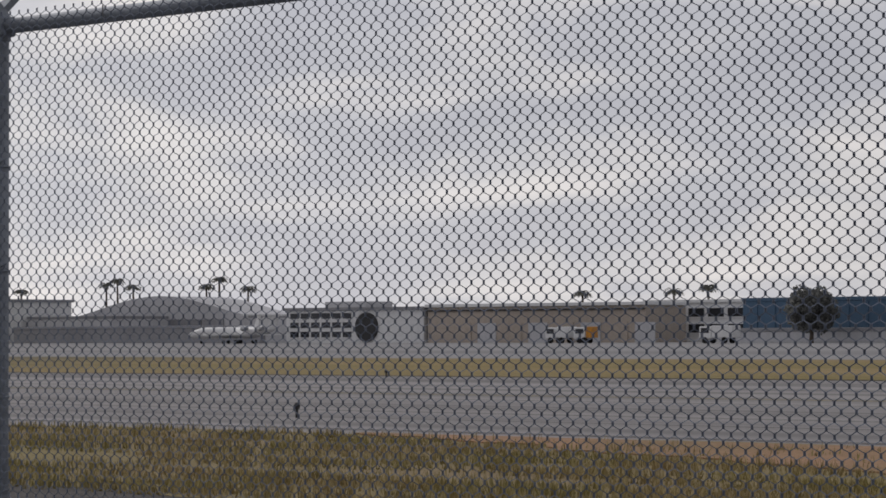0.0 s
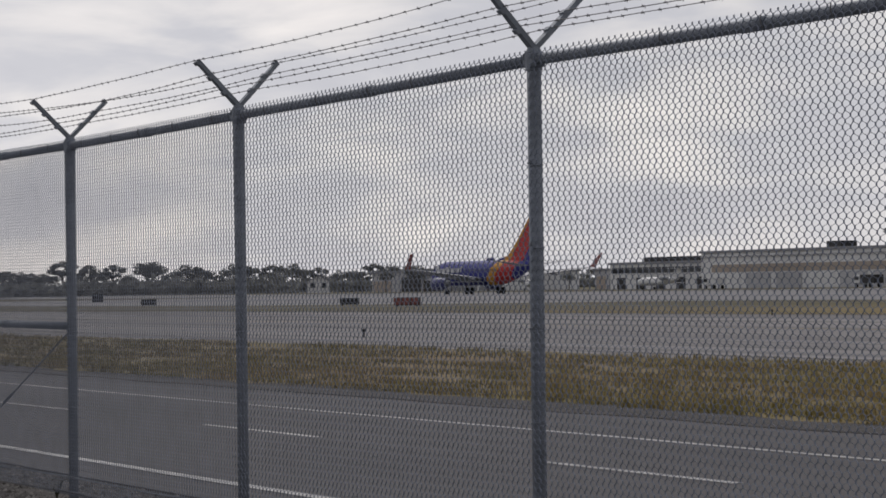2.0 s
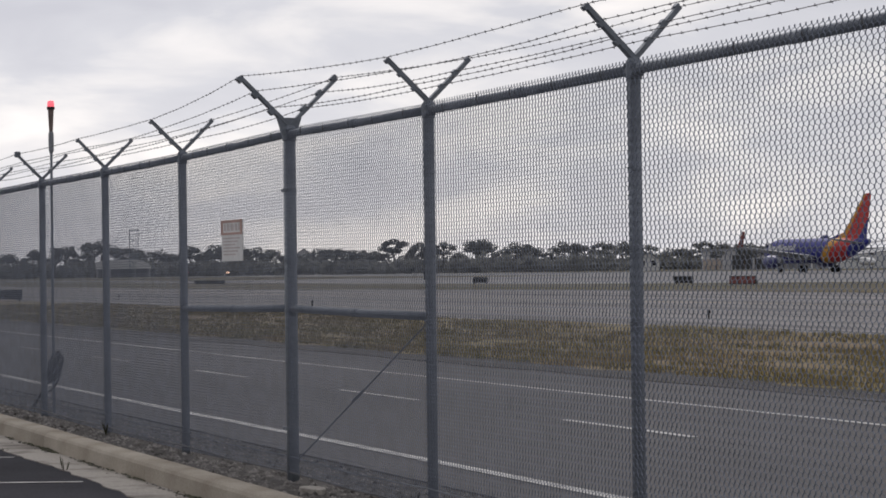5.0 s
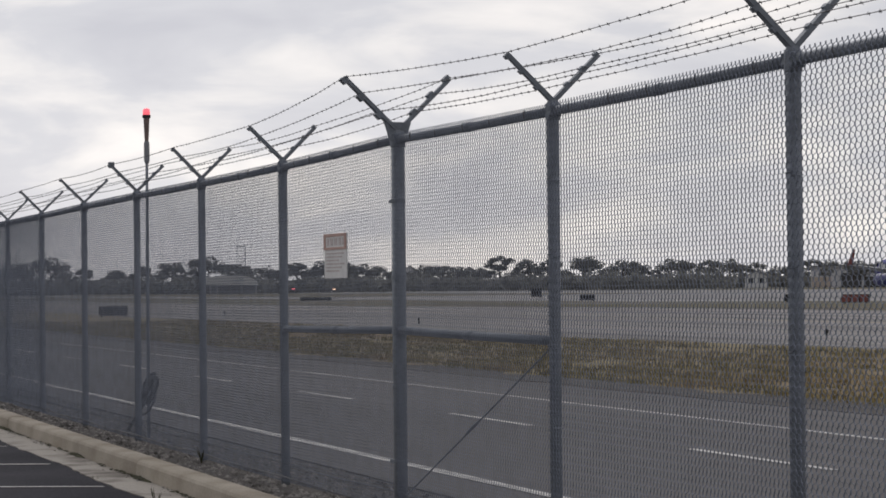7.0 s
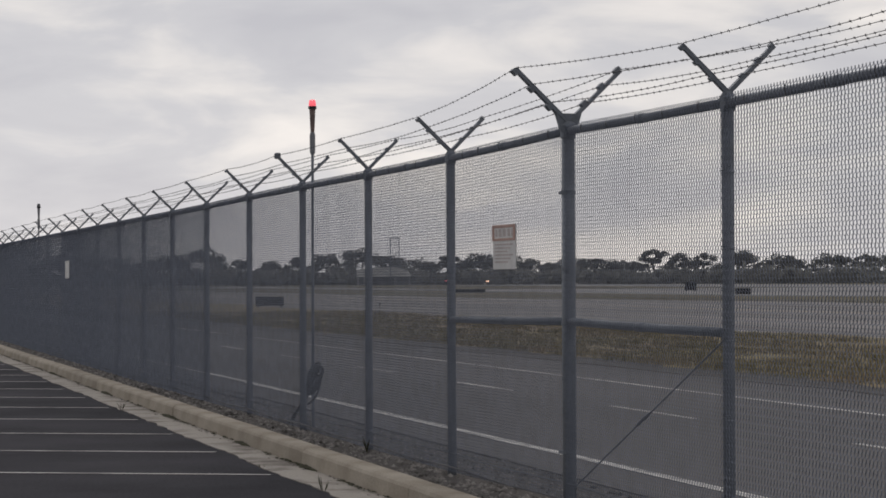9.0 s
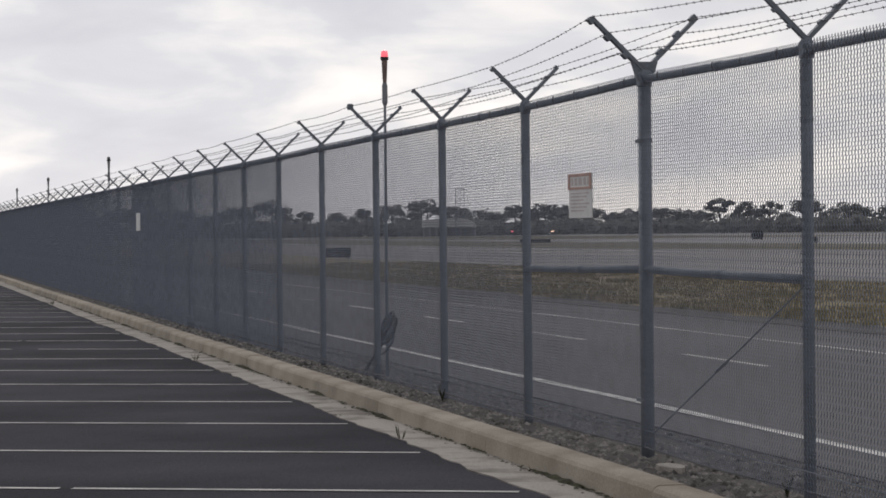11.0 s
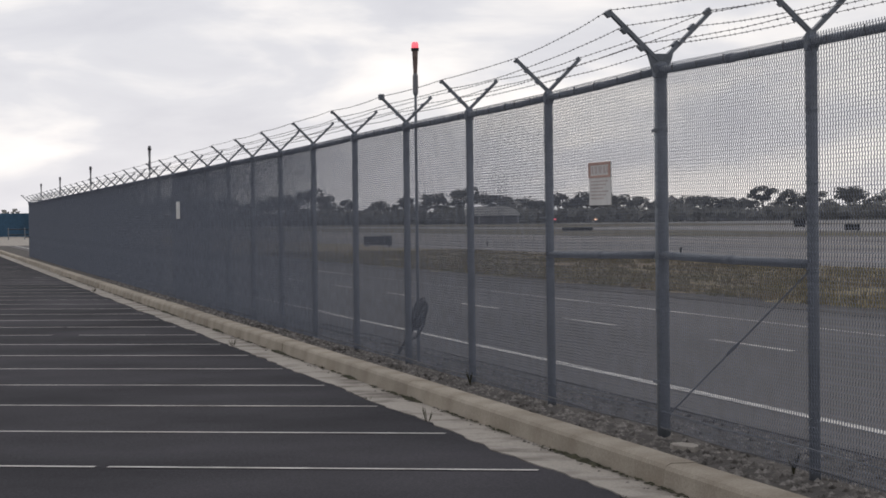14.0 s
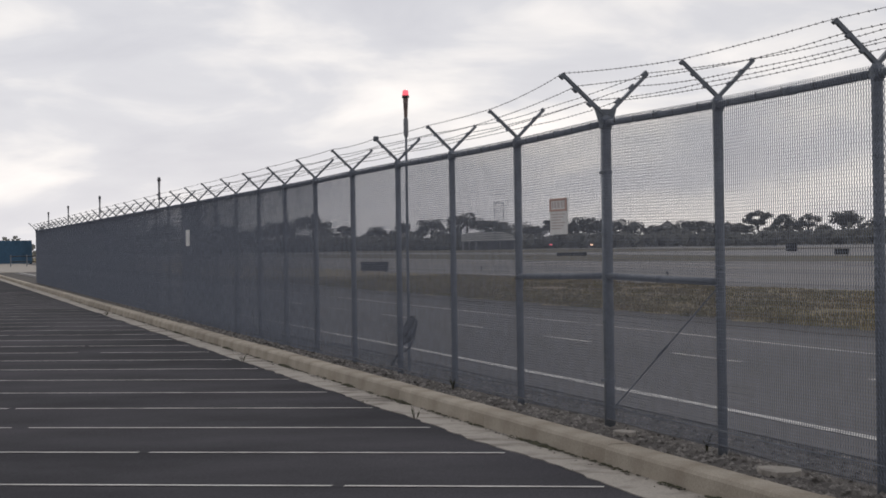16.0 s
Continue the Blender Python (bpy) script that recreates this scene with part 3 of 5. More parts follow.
part("turnbuckle", tube(B(), [(px(1) * 0.5 + px(2) * 0.5 + 0.1, 0.01, 0.674), (px(1) * 0.5 + px(2) * 0.5 - 0.1, 0.01, 0.602)], 0.011, 6), M_GALV, rod)
m_rtie = mesh_of(tube(B(), [(0, -0.03, RAIL_Z + 0.026), (0.004, -0.036, RAIL_Z), (0.008, -0.028, RAIL_Z - 0.028)], 0.0035, 4), "rail_tie", M_BARB)
for k in range(-4, 9):
    for u in (0.14, 0.32, 0.5, 0.68, 0.86):
        u += rnd.uniform(-0.03, 0.03)
        part("rail_tie", m_rtie, None, fence, at=pose(px(k) + (px(k - 1) - px(k)) * u, 0, RISE.get(k, -0.04) * (1 - u) + RISE.get(k - 1, -0.04) * u))

part("clamp", box(B(), px(5) - 0.024, -0.275, TOP_Z + 0.205, px(5) + 0.024, -0.215, TOP_Z + 0.265, 0.012), M_GALV, fence, "lumpy steel clamp on an arm")

# lamp poles tied to the fence
def lamp_pole(x, lit, coil, drop):
    p = thing("obstruction_lamp", "slim pole with a red obstruction lamp tied to the fence" if lit else "slim pole with an unlit obstruction lamp beside the fence", "lamp", "obstruction lamps", at=pose(x, 0.15, drop))
    part("pole", tube(B(), [(0, 0, -0.1), (0, 0, 1.5), (0.01, 0, 2.80)], [0.017, 0.016, 0.014], 8), M_GALV, p, smooth=True)
    part("junction", tube(B(), [(0.01, 0, 2.770), (0.01, 0, 2.800), (0.01, 0, 2.970), (0.01, 0, 3.000)], [0.016, 0.028, 0.028, 0.018], 10), M_LAMPGREY, p)
    part("housing", tube(B(), [(0.01, 0, 2.980), (0.01, 0, 3.030), (0.01, 0, 3.210), (0.01, 0, 3.230)], [0.018, 0.022, 0.030, 0.035], 12), M_LAMPGREY if not lit else M_RUST, p)
    part("collar", tube(B(), [(0.01, 0, 3.222), (0.01, 0, 3.25)], 0.041, 12), M_DARK, p)
    part("lens", tube(B(), [(0.01, 0, 3.25), (0.01, 0, 3.285), (0.01, 0, 3.308), (0.01, 0, 3.316)], [0.036, 0.036, 0.031, 0.012], 12), M_LENS if lit else M_LAMPGREY, p, "glowing red lens" if lit else "", True)
    if coil:
        bm = B()
        r = random.Random(3)
        for i in range(16):
            rr = r.uniform(0.06, 0.15)
            c = Vector((r.uniform(-0.05, 0.05), -0.02, 0.52 + r.uniform(-0.1, 0.1)))
            tilt = r.uniform(-0.9, 0.9)
            tube(bm, [c + Vector((rr * math.cos(a), 0.5 * rr * math.sin(a + tilt) + 0.04 * tilt, 0.95 * rr * math.sin(a) + rr * tilt * 0.3 * math.cos(a))) for a in (j * math.pi / 8 for j in range(17))], 0.011, 5, False)
        part("cable_coil", bm, M_DARK, p, "loose coil of black cable")
        part("conduit", tube(B(), [(-0.02, -0.01, 0.5), (-0.5, -0.01, 0.3), (-1.35, -0.01, 0.0)], 0.014, 6), M_DARK, p)
    return p


lamp_pole(-9.06, True, True, -0.085)
for x in (-38.2, -57, -73, -87):
    lamp_pole(x, False, False, -0.2)

# signs on the fence
sg = thing("warning_sign", "white warning sign with a red header wired to the fence", "sign", at=pose(-1.55, -0.055, 0.06) @ Matrix.Diagonal((0.89, 1, 1, 1)))
part("board", box(B(), -0.31, -0.004, 1.46, 0.31, 0.004, 1.765, 0.002), M_SIGNWHITE, sg)
bm = B()
for a in ((-0.31, 1.765, 0.31, 1.745), (-0.31, 1.672, 0.31, 1.656), (-0.31, 1.7448, -0.265, 1.6722), (0.265, 1.7448, 0.31, 1.6722)):
    box(bm, min(a[0], a[2]), -0.009, min(a[1], a[3]), max(a[0], a[2]), -0.004, max(a[1], a[3]))
part("header", bm, M_SIGNRED, sg, "faded red header and border")
bm = B()
for i in range(6):
    box(bm, -0.25, -0.007, 1.625 - i * 0.024, 0.25 - 0.07 * (i % 3), -0.004, 1.635 - i * 0.024)
for i, (x, w) in enumerate(((-0.2, 0.05), (-0.1, 0.07), (0.02, 0.08), (0.14, 0.07), (0.23, 0.04))):
    box(bm, x - w / 2, -0.007, 1.685, x + w / 2, -0.004, 1.735)
part("lettering", bm, M_SIGNINK, sg, "faint rows of illegible print")
ws = thing("fence_notice", "small blank white notice plate on the fence", "sign", at=pose(-30.3, -0.06, 0.06))
part("plate", box(B(), -0.32, -0.004, 1.44, 0.32, 0.004, 1.76, 0.003), M_SIGNWHITE, ws)

# ---------------------------------------------------------------- kerb, gravel, weeds
kerb = tagged(new("kerb"), "tan weathered concrete kerb along the parking lot", "kerb", kind="structure")
def kerb_mesh():
    bm = B()
    prof = [(-0.56, -0.16), (-0.55, -0.03), (-0.535, -0.008), (-0.51, 0.004), (-0.36, 0.004), (-0.345, -0.004), (-0.34, -0.16)]
    a = [bm.verts.new((0.006, y, z)) for y, z in prof]
    b = [bm.verts.new((BAY * 1.25 - 0.006, y, z)) for y, z in prof]
    for i in range(len(prof) - 1):
        bm.faces.new((a[i], a[i + 1], b[i + 1], b[i]))
    bm.faces.new(a)
    bm.faces.new(b[::-1])
    bmesh.ops.recalc_face_normals(bm, faces=bm.faces)
    return mesh_of(bm, "kerb_stone", M_KERB)
km = kerb_mesh()
for k in range(-8, 36):
    part("kerb_stone", km, None, kerb, at=pose(-k * BAY * 1.25 + 1.5 - BAY * 1.25, rnd.uniform(-0.006, 0.006), rnd.uniform(-0.004, 0.003)))

bm = B()
r = random.Random(8)
def stone(bm, x, y, z, s, r):
    vs = [bm.verts.new((x + s * dx * r.uniform(0.6, 1.2), y + s * dy * r.uniform(0.6, 1.2), z + s * dz * r.uniform(0.5, 0.9))) for dx, dy, dz in ((1, 0, 0), (0, 1, 0), (-1, 0, 0), (0, -1, 0), (0, 0, 1))]
    for i in range(4):
        bm.faces.new((vs[i], vs[(i + 1) % 4], vs[4]))
for i in range(9000):
    x = 12 - 60 * r.random() ** 1.6
    stone(bm, x, r.uniform(-0.34, 0.72), -0.012, r.uniform(0.010, 0.034), r)
for i in range(340):
    stone(bm, 10 - 45 * r.random() ** 1.4, r.uniform(-0.32, 0.12), -0.012, r.uniform(0.018, 0.045), r)
for i in range(500):
    stone(bm, 10 - 60 * r.random(), -0.56 - abs(r.gauss(0, 0.05)), -0.143, r.uniform(0.006, 0.018), r)
tagged(new("gravel", mesh_of(bm, "gravel", M_PEBBLE)), "loose grey and brown pebbles under the fence", "gravel", kind="stuff")

bm = B()
r = random.Random(44)
for i in range(1500):
    x = 9 - 70 * r.random() ** 1.3
    if noise.noise(Vector((x * 0.9, 7, 0))) < -0.05:
        continue
    y = -0.572 - abs(r.gauss(0, 0.022 + 0.05 * max(0, noise.noise(Vector((x * 0.5, 2, 0))))))
    a, l = r.gauss(0, 0.5), r.uniform(0.015, 0.075)
    d, n = Vector((math.cos(a), math.sin(a) * 0.5, 0)) * l, Vector((-math.sin(a), math.cos(a) * 0.5, 0)) * l * 0.35
    c = Vector((x, y, -0.138 + 0.006 * r.random()))
    bm.faces.new([bm.verts.new(v) for v in (c - d, c + n + Vector((0, 0, 0.008)), c + d, c - n)])
tagged(new("leaf_litter", mesh_of(bm, "leaf_litter", M_WEED)), "dark dry leaf litter gathered at the kerb foot", "litter", kind="stuff")
for (x, y, s, up) in ((5.3, -0.6, 0.06, 0.6), (1.9, -0.93, 0.05, 0.6), (-0.9, -0.6, 0.07, 0.6), (-3.5, -0.92, 0.11, 1.2), (-6.0, -0.93, 0.06, 0.6), (-10.5, -0.6, 0.08, 0.6), (-15.6, -0.92, 0.12, 1.1), (-26, -0.6, 0.09, 0.6), (-41, -0.9, 0.13, 1.0), (-55, -0.6, 0.12, 0.6)):
    w = B()
    r = random.Random(int(x * 10))
    for i in range(15):
        a, l = r.uniform(0, 6.28), s * r.uniform(0.5, 1.1)
        b = Vector((math.cos(a) * 0.02, math.sin(a) * 0.02, 0))
        tipv = Vector((math.cos(a) * l * 0.6, math.sin(a) * l * 0.4, l * r.uniform(0.6, 1.0) * up))
        side = Vector((-math.sin(a), math.cos(a), 0)) * s * 0.035
        w.faces.new([w.verts.new(v) for v in (b - side * 0.3, b + tipv * 0.55 - side, b + tipv, b + tipv * 0.55 + side)])
    ob = new("weed", mesh_of(w, "weed", M_WEED))
    ob.location = (x, y, -0.143)
    tagged(ob, "upright dark dry weed at the edge of the gutter" if up > 0.9 else "small dark dry weed growing in the gutter joint", "weed", "gutter weeds")
for x, run in ((4.6, 0.8), (0.3, 1.2), (-5.4, 0.9), (-8.6, 0.8), (-13.2, 1.3), (-19.5, 1.2), (-27.0, 1.5)):
    w = B()                                 # dark dirt washed against the kerb foot
    r = random.Random(int(x * 7))
    n = int(run / 0.06)
    rows = []
    for i in range(n + 1):
        u = i / n
        wd, h = 0.012 + 0.055 * math.sin(math.pi * u) * r.uniform(0.4, 1.1), 0.004 + 0.02 * math.sin(math.pi * u) * r.uniform(0.4, 1.1)
        rows.append([w.verts.new(v) for v in ((-run * u, 0.006, -0.004), (-run * u, -0.002, h), (-run * u, -wd * 0.55, h * 0.7), (-run * u, -wd, -0.004))])
    for p, q in zip(rows, rows[1:]):
        for j in range(3):
            w.faces.new((p[j], q[j], q[j + 1], p[j + 1]))
    ob = new("dirt_drift", mesh_of(w, "dirt_drift", M_WEED))
    ob.location = (x, -0.562, -0.141)
    tagged(ob, "thin dark drift of dirt along the kerb foot", "dirt", "dirt drifts")
for (x, y, s) in ((3.9, -0.12, 0.2), (0.6, -0.14, 0.12), (8.6, -0.1, 0.17)):
    w = B()
    r = random.Random(int(x * 10))
    n = 9
    vs = [w.verts.new((s * 1.6 * math.cos(a) * r.uniform(0.7, 1.1), s * 0.7 * math.sin(a) * r.uniform(0.7, 1.1), 0.03)) for a in (i * 2 * math.pi / n for i in range(n))]
    lo = [w.verts.new((v.co.x * 1.05, v.co.y * 1.05, -0.02)) for v in vs]
    w.faces.new(vs)
    for i in range(n):
        w.faces.new((lo[i], lo[(i + 1) % n], vs[(i + 1) % n], vs[i]))
    ob = new("concrete_lump", mesh_of(w, "concrete_lump", M_GUTTER))
    ob.location = (x, y, -0.01)
    tagged(ob, "flat broken lump of pale concrete on gravel", "concrete")

for (x, y, h) in ((2.2, -0.02, 0.13), (-5.6, -0.1, 0.14), (-9.6, 0.05, 0.12), (6.8, 0.1, 0.2)):
    w = B()
    r = random.Random(int(x * 13))
    for i in range(14):
        a, l = r.uniform(0, 6.28), h * r.uniform(0.5, 1.0)
        tube(w, [(0, 0, 0), (math.cos(a) * l * 0.15, math.sin(a) * l * 0.15, l * 0.6), (math.cos(a) * l * 0.35, math.sin(a) * l * 0.35, l)], [0.004, 0.003, 0.0015], 4, False)
    ob = new("dry_twigs", mesh_of(w, "dry_twigs", M_WEED))
    ob.location = (x, y, -0.012)
    tagged(ob, "thin dry twigs growing through gravel by the fence", "weed", "fence weeds")

# ---------------------------------------------------------------- grass tufts
r = random.Random(12)
gv, gf = [], []
def blades(x, y, n, h):
    for i in range(n):
        a = r.uniform(0, 6.28)
        bx, by = x + r.gauss(0, 0.07), y + r.gauss(0, 0.07)
        hh, lean, wd = h * r.uniform(0.5, 1.2), r.uniform(0.2, 0.8), r.uniform(0.006, 0.014)
        i0 = len(gv)
        gv.extend(((bx - math.sin(a) * wd, by + math.cos(a) * wd, 0.0), (bx + math.sin(a) * wd, by - math.cos(a) * wd, 0.0), (bx + math.cos(a) * hh * lean, by + math.sin(a) * hh * lean, 0.01 + hh)))
        gf.append((i0, i0 + 1, i0 + 2))
for i in range(19000):
    x = 12 - 105 * r.random() ** 1.7
    y = 9.15 + 10.4 * r.random() ** 1.3
    if noise.noise(Vector((x * 0.25, y * 0.6, 0))) > 0.28 and y > 11:
        continue
    if x > -3 and y > bare(x, 13, 19.75)[0] - 0.3 and r.random() < 0.85:
        continue
    blades(x, y, 7, 0.075 + 0.06 * (noise.noise(Vector((x * 0.5, y * 0.5, 4))) + 0.5))
me = bpy.data.meshes.new("grass_tufts")
me.from_pydata(gv, [], gf)
me.materials.append(M_BLADE)
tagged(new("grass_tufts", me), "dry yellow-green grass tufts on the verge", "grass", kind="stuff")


# ---------------------------------------------------------------- airliner
def airliner(name, label, at, gear=True, pitch=0):
    a = thing(name, label, "airplane", at=at)
    fz = 3.35
    prof = [(0, 0.05, -0.55), (0.35, 0.5, -0.5), (1.0, 0.95, -0.38), (2.0, 1.35, -0.22), (3.2, 1.68, -0.08), (4.8, 1.88, 0), (8, 1.9, 0), (20.5, 1.9, 0), (23.5, 1.8, 0.1), (26.5, 1.45, 0.42), (29.5, 0.92, 0.85), (31.6, 0.5, 1.15), (32.4, 0.2, 1.3)]
    bm = B()
    rings = []
    for x, rr, dz in prof:
        rings.append([bm.verts.new((x, rr * math.sin(t), fz + dz + rr * 1.03 * math.cos(t))) for t in (i * math.pi / 14 for i in range(28))])
    for p, q in zip(rings, rings[1:]):
        for i in range(28):
            bm.faces.new((p[i], p[(i + 1) % 28], q[(i + 1) % 28], q[i]))
    bm.faces.new(rings[0])
    bm.faces.new(rings[-1][::-1])
    bmesh.ops.recalc_face_normals(bm, faces=bm.faces)
    body = part("fuselage", bm, M_LIVERY, a, "blue fuselage with yellow and red slanted bands", True)
    # cockpit panes
    for s in (-1, 1):
        for j, x in enumerate((1.55, 2.15, 2.75)):
            bm = B()
            yy = s * (0.55 + 0.42 * j)
            c = Vector((x, yy, fz + 0.86))
            q = [Vector((-0.22, 0, -0.18)), Vector((0.26, s * 0.2, -0.2)), Vector((0.3, s * 0.06, 0.24)), Vector((0.05, -s * 0.1, 0.22))]
            f = [bm.verts.new(c + v + Vector((0, s * 0.16, 0.03))) for v in q] + [bm.verts.new(c + v - Vector((0, s * 0.1, 0.1))) for v in q]
            for ids in ((0, 1, 2, 3), (4, 5, 1, 0), (5, 6, 2, 1), (6, 7, 3, 2), (7, 4, 0, 3)):
                bm.faces.new([f[k] for k in ids])
            part("windshield_pane", bm, M_GLASS, body)
        bm = B()
        for i in range(21):
            x = 13.3 + i * 0.52
            box(bm, x, s * 1.868 - 0.02, fz + 0.28, x + 0.22, s * 1.868 + 0.02, fz + 0.58)
        w = part("cabin_windows", bm, M_GLASS, body, "row of small dark cabin windows")
        tagged(w, kind="stuff")
        bm = B()
        for x, wd, h0, h1 in ((4.2, 0.9, 0.02, 1.2), (5.4, 0.7, 0.14, 0.85), (6.4, 0.7, 0.14, 0.85), (7.4, 0.45, 0.14, 1.05), (8.1, 0.7, 0.14, 1.15), (9.1, 1.0, 0.14, 0.85), (10.4, 0.7, 0.14, 0.85), (11.4, 0.6, 0.14, 0.85), (12.3, 0.45, 0.14, 1.1)):
            for k in range(4):
                za, zb = h0 + (h1 - h0) * k / 4, h0 + (h1 - h0) * (k + 1) / 4 - 0.01
                yb = 1.93 * math.sqrt(max(0.02, 1 - (za / 1.957) ** 2)) + 0.01
                box(bm, x + 0.1 * k / 4, s * yb - 0.06, fz + za, x + wd + 0.1 * k / 4, s * yb + 0.06, fz + zb)
        part("lettering", bm, M_WHITE, body, "white bars in place of lettering")
    # fin, with dorsal fillet
    bm = B()
    outl = [(20.5, 5.2), (24.8, 6.0), (27.4, 8.1), (31.1, 11.75), (32.6, 11.85), (32.8, 11.6), (31.4, 6.2), (31.2, 4.6), (26, 4.6)]
    l = [bm.verts.new((x, -0.14 if z < 10 else -0.06, z)) for x, z in outl]
    rr = [bm.verts.new((x, 0.14 if z < 10 else 0.06, z)) for x, z in outl]
    bm.faces.new(l)
    bm.faces.new(rr[::-1])
    for i in range(len(outl)):
        j = (i + 1) % len(outl)
        bm.faces.new((l[i], l[j], rr[j], rr[i]))
    bmesh.ops.recalc_face_normals(bm, faces=bm.faces)
    part("tail_fin", bm, M_LIVERY, a, "swept tail fin with yellow leading band and red field")

    def surface(name, rootx, tipx, rootc, tipc, y0, y1, z0, z1, t0, t1, material, parent):
        bm = B()
        secs = []
        for x, c, y, z, t in ((rootx, rootc, y0, z0, t0), (tipx, tipc, y1, z1, t1)):
            secs.append([bm.verts.new(v) for v in ((x, y, z), (x + c * 0.25, y, z + t * 0.6), (x + c * 0.7, y, z + t * 0.4), (x + c, y, z), (x + c * 0.6, y, z - t * 0.35), (x + c * 0.2, y, z - t * 0.45))])
        for i in range(6):
            bm.faces.new((secs[0][i], secs[0][(i + 1) % 6], secs[1][(i + 1) % 6], secs[1][i]))
        bm.faces.new(secs[0][::-1])
        bm.faces.new(secs[1])
        bmesh.ops.recalc_face_normals(bm, faces=bm.faces)
        return part(name, bm, material, parent)

    for s in (-1, 1):
        w = surface("wing", 11.8, 21.6, 7.6, 1.7, s * 1.2, s * 16.6, 2.35, 4.0, 0.95, 0.22, M_WINGGREY, a)
        bm = B()
        o = [(21.6, 3.95), (23.3, 3.98), (24.9, 6.3), (24.3, 6.3)]
        l = [bm.verts.new((x, s * (16.55 + (z - 3.95) * 0.2), z)) for x, z in o]
        q = [bm.verts.new((x, s * (16.67 + (z - 3.95) * 0.2), z)) for x, z in o]
        bm.faces.new(l)
        bm.faces.new(q[::-1])
        for i in range(4):
            bm.faces.new((l[i], l[(i + 1) % 4], q[(i + 1) % 4], q[i]))
        bmesh.ops.recalc_face_normals(bm, faces=bm.faces)
        part("winglet", bm, M_WINGLET, w, "dark red upturned winglet")
        for yy in (4, 7.5, 10.5):
            part("flap_fairing", tube(B(), [(16.2 + yy * 0.18, s * yy, 2.45 + yy * 0.09), (18.3 + yy * 0.2, s * yy, 2.2 + yy * 0.09), (20.1 + yy * 0.16, s * yy, 1.95 + yy * 0.09)], [0.12, 0.26, 0.08], 8), M_WINGGREY, w)
        part("flap", box(B(), 18.2, min(s * 2, s * 7), 1.9, 19.6, max(s * 2, s * 7), 2.05, 0.03), M_WINGGREY, w, "lowered wing flap")
        bm = tube(B(), [(9.2, s * 4.85, 1.72), (9.5, s * 4.85, 1.72), (10.6, s * 4.85, 1.72), (12.2, s * 4.85, 1.78), (13.4, s * 4.85, 1.86)], [0.86, 0.98, 1.04, 0.96, 0.66], 20, False)
        e = part("engine", bm, M_NAVY, a, "blue jet engine nacelle", True)
        part("intake_fan", tube(B(), [(9.6, s * 4.85, 1.72), (9.75, s * 4.85, 1.72)], 0.84, 16), M_DARK, e)
        part("nozzle", tube(B(), [(13.1, s * 4.85, 1.86), (14.3, s * 4.85, 1.92)], [0.6, 0.32], 14), M_WINGGREY, e)
        bm = box(B(), 10.9, s * 4.85 - 0.16, 2.5, 14.4, s * 4.85 + 0.16, 3.0, 0.05)
        part("pylon", bm, M_WINGGREY, e)
        surface("stabilizer", 28.3, 31.9, 3.6, 1.2, s * 0.5, s * 7.1, 4.35, 5.1, 0.32, 0.12, M_WINGGREY, a)
        if gear:
            gm = part("main_gear", tube(B(), [(17.1, s * 2.86, 2.3), (17.1, s * 2.86, 0.6)], [0.14, 0.11], 8), M_WINGGREY, a)
            for d in (-0.43, 0.43):
                part("wheel", tube(B(), [(17.1, s * 2.86 + d - 0.2, 0.56), (17.1, s * 2.86 + d - 0.14, 0.56), (17.1, s * 2.86 + d + 0.14, 0.56), (17.1, s * 2.86 + d + 0.2, 0.56)], [0.44, 0.56, 0.56, 0.44], 18), M_TYRE, gm)
    if gear:
        ng = part("nose_gear", tube(B(), [(4.6, 0, 1.9), (4.5, 0, 0.4)], [0.1, 0.08], 8), M_WINGGREY, a)
        for d in (-0.2, 0.2):
            part("wheel", tube(B(), [(4.5, d - 0.1, 0.35), (4.5, d - 0.07, 0.35), (4.5, d + 0.07, 0.35), (4.5, d + 0.1, 0.35)], [0.27, 0.35, 0.35, 0.27], 16), M_TYRE, ng)
    part("antenna_fairing", tube(B(), [(17.5, 0, fz + 1.92), (18.2, 0, fz + 2.12), (19.4, 0, fz + 2.14), (20.4, 0, fz + 1.92)], [0.05, 0.3, 0.3, 0.05], 10), M_NAVY, a)
    return a


plane_a = airliner("airliner", "blue jet airliner with red tail rolling out on the runway", pose(-334, 184, 0.004))
plane_b = copy_thing(plane_a, pose(-702, 432, -0.06, 0, 0, 174))
tagged(plane_b, "blue jet airliner with red tail parked at the terminal")
plane_b.name = "airliner"


# ---------------------------------------------------------------- buildings across the field
BY = 292.0


def bx(az):
    return 19.1 - (BY + 5.3) / math.tan(math.radians(az + 1.2))


def wall_box(name, x0, x1, y0, depth, h, material, roof_mat, label, category="building", over=0.4):
    b = thing(name, label, category, at=pose(x0, y0, 0))
    part("wall", box(B(), 0, 0, -0.1, x1 - x0, depth, h, 0.05), material, b)
    part("roof", box(B(), -over, -over, h + 0.004, x1 - x0 + over, depth + over, h + 0.5, 0.05), roof_mat, b)
    return b


def window(parent, x, z, w, h, material=M_GLASS):
    wd = part("window", box(B(), x, -0.10, z, x + w, 0.02, z + h), material, parent)
    bm = B()
    for a in ((x - 0.15, z - 0.15, x + w + 0.15, z - 0.004), (x - 0.15, z + h + 0.004, x + w + 0.15, z + h + 0.15)):
        box(bm, a[0], -0.18, a[1], a[2], 0.02, a[3])
    part("frame", bm, M_WHITEWALL, wd)


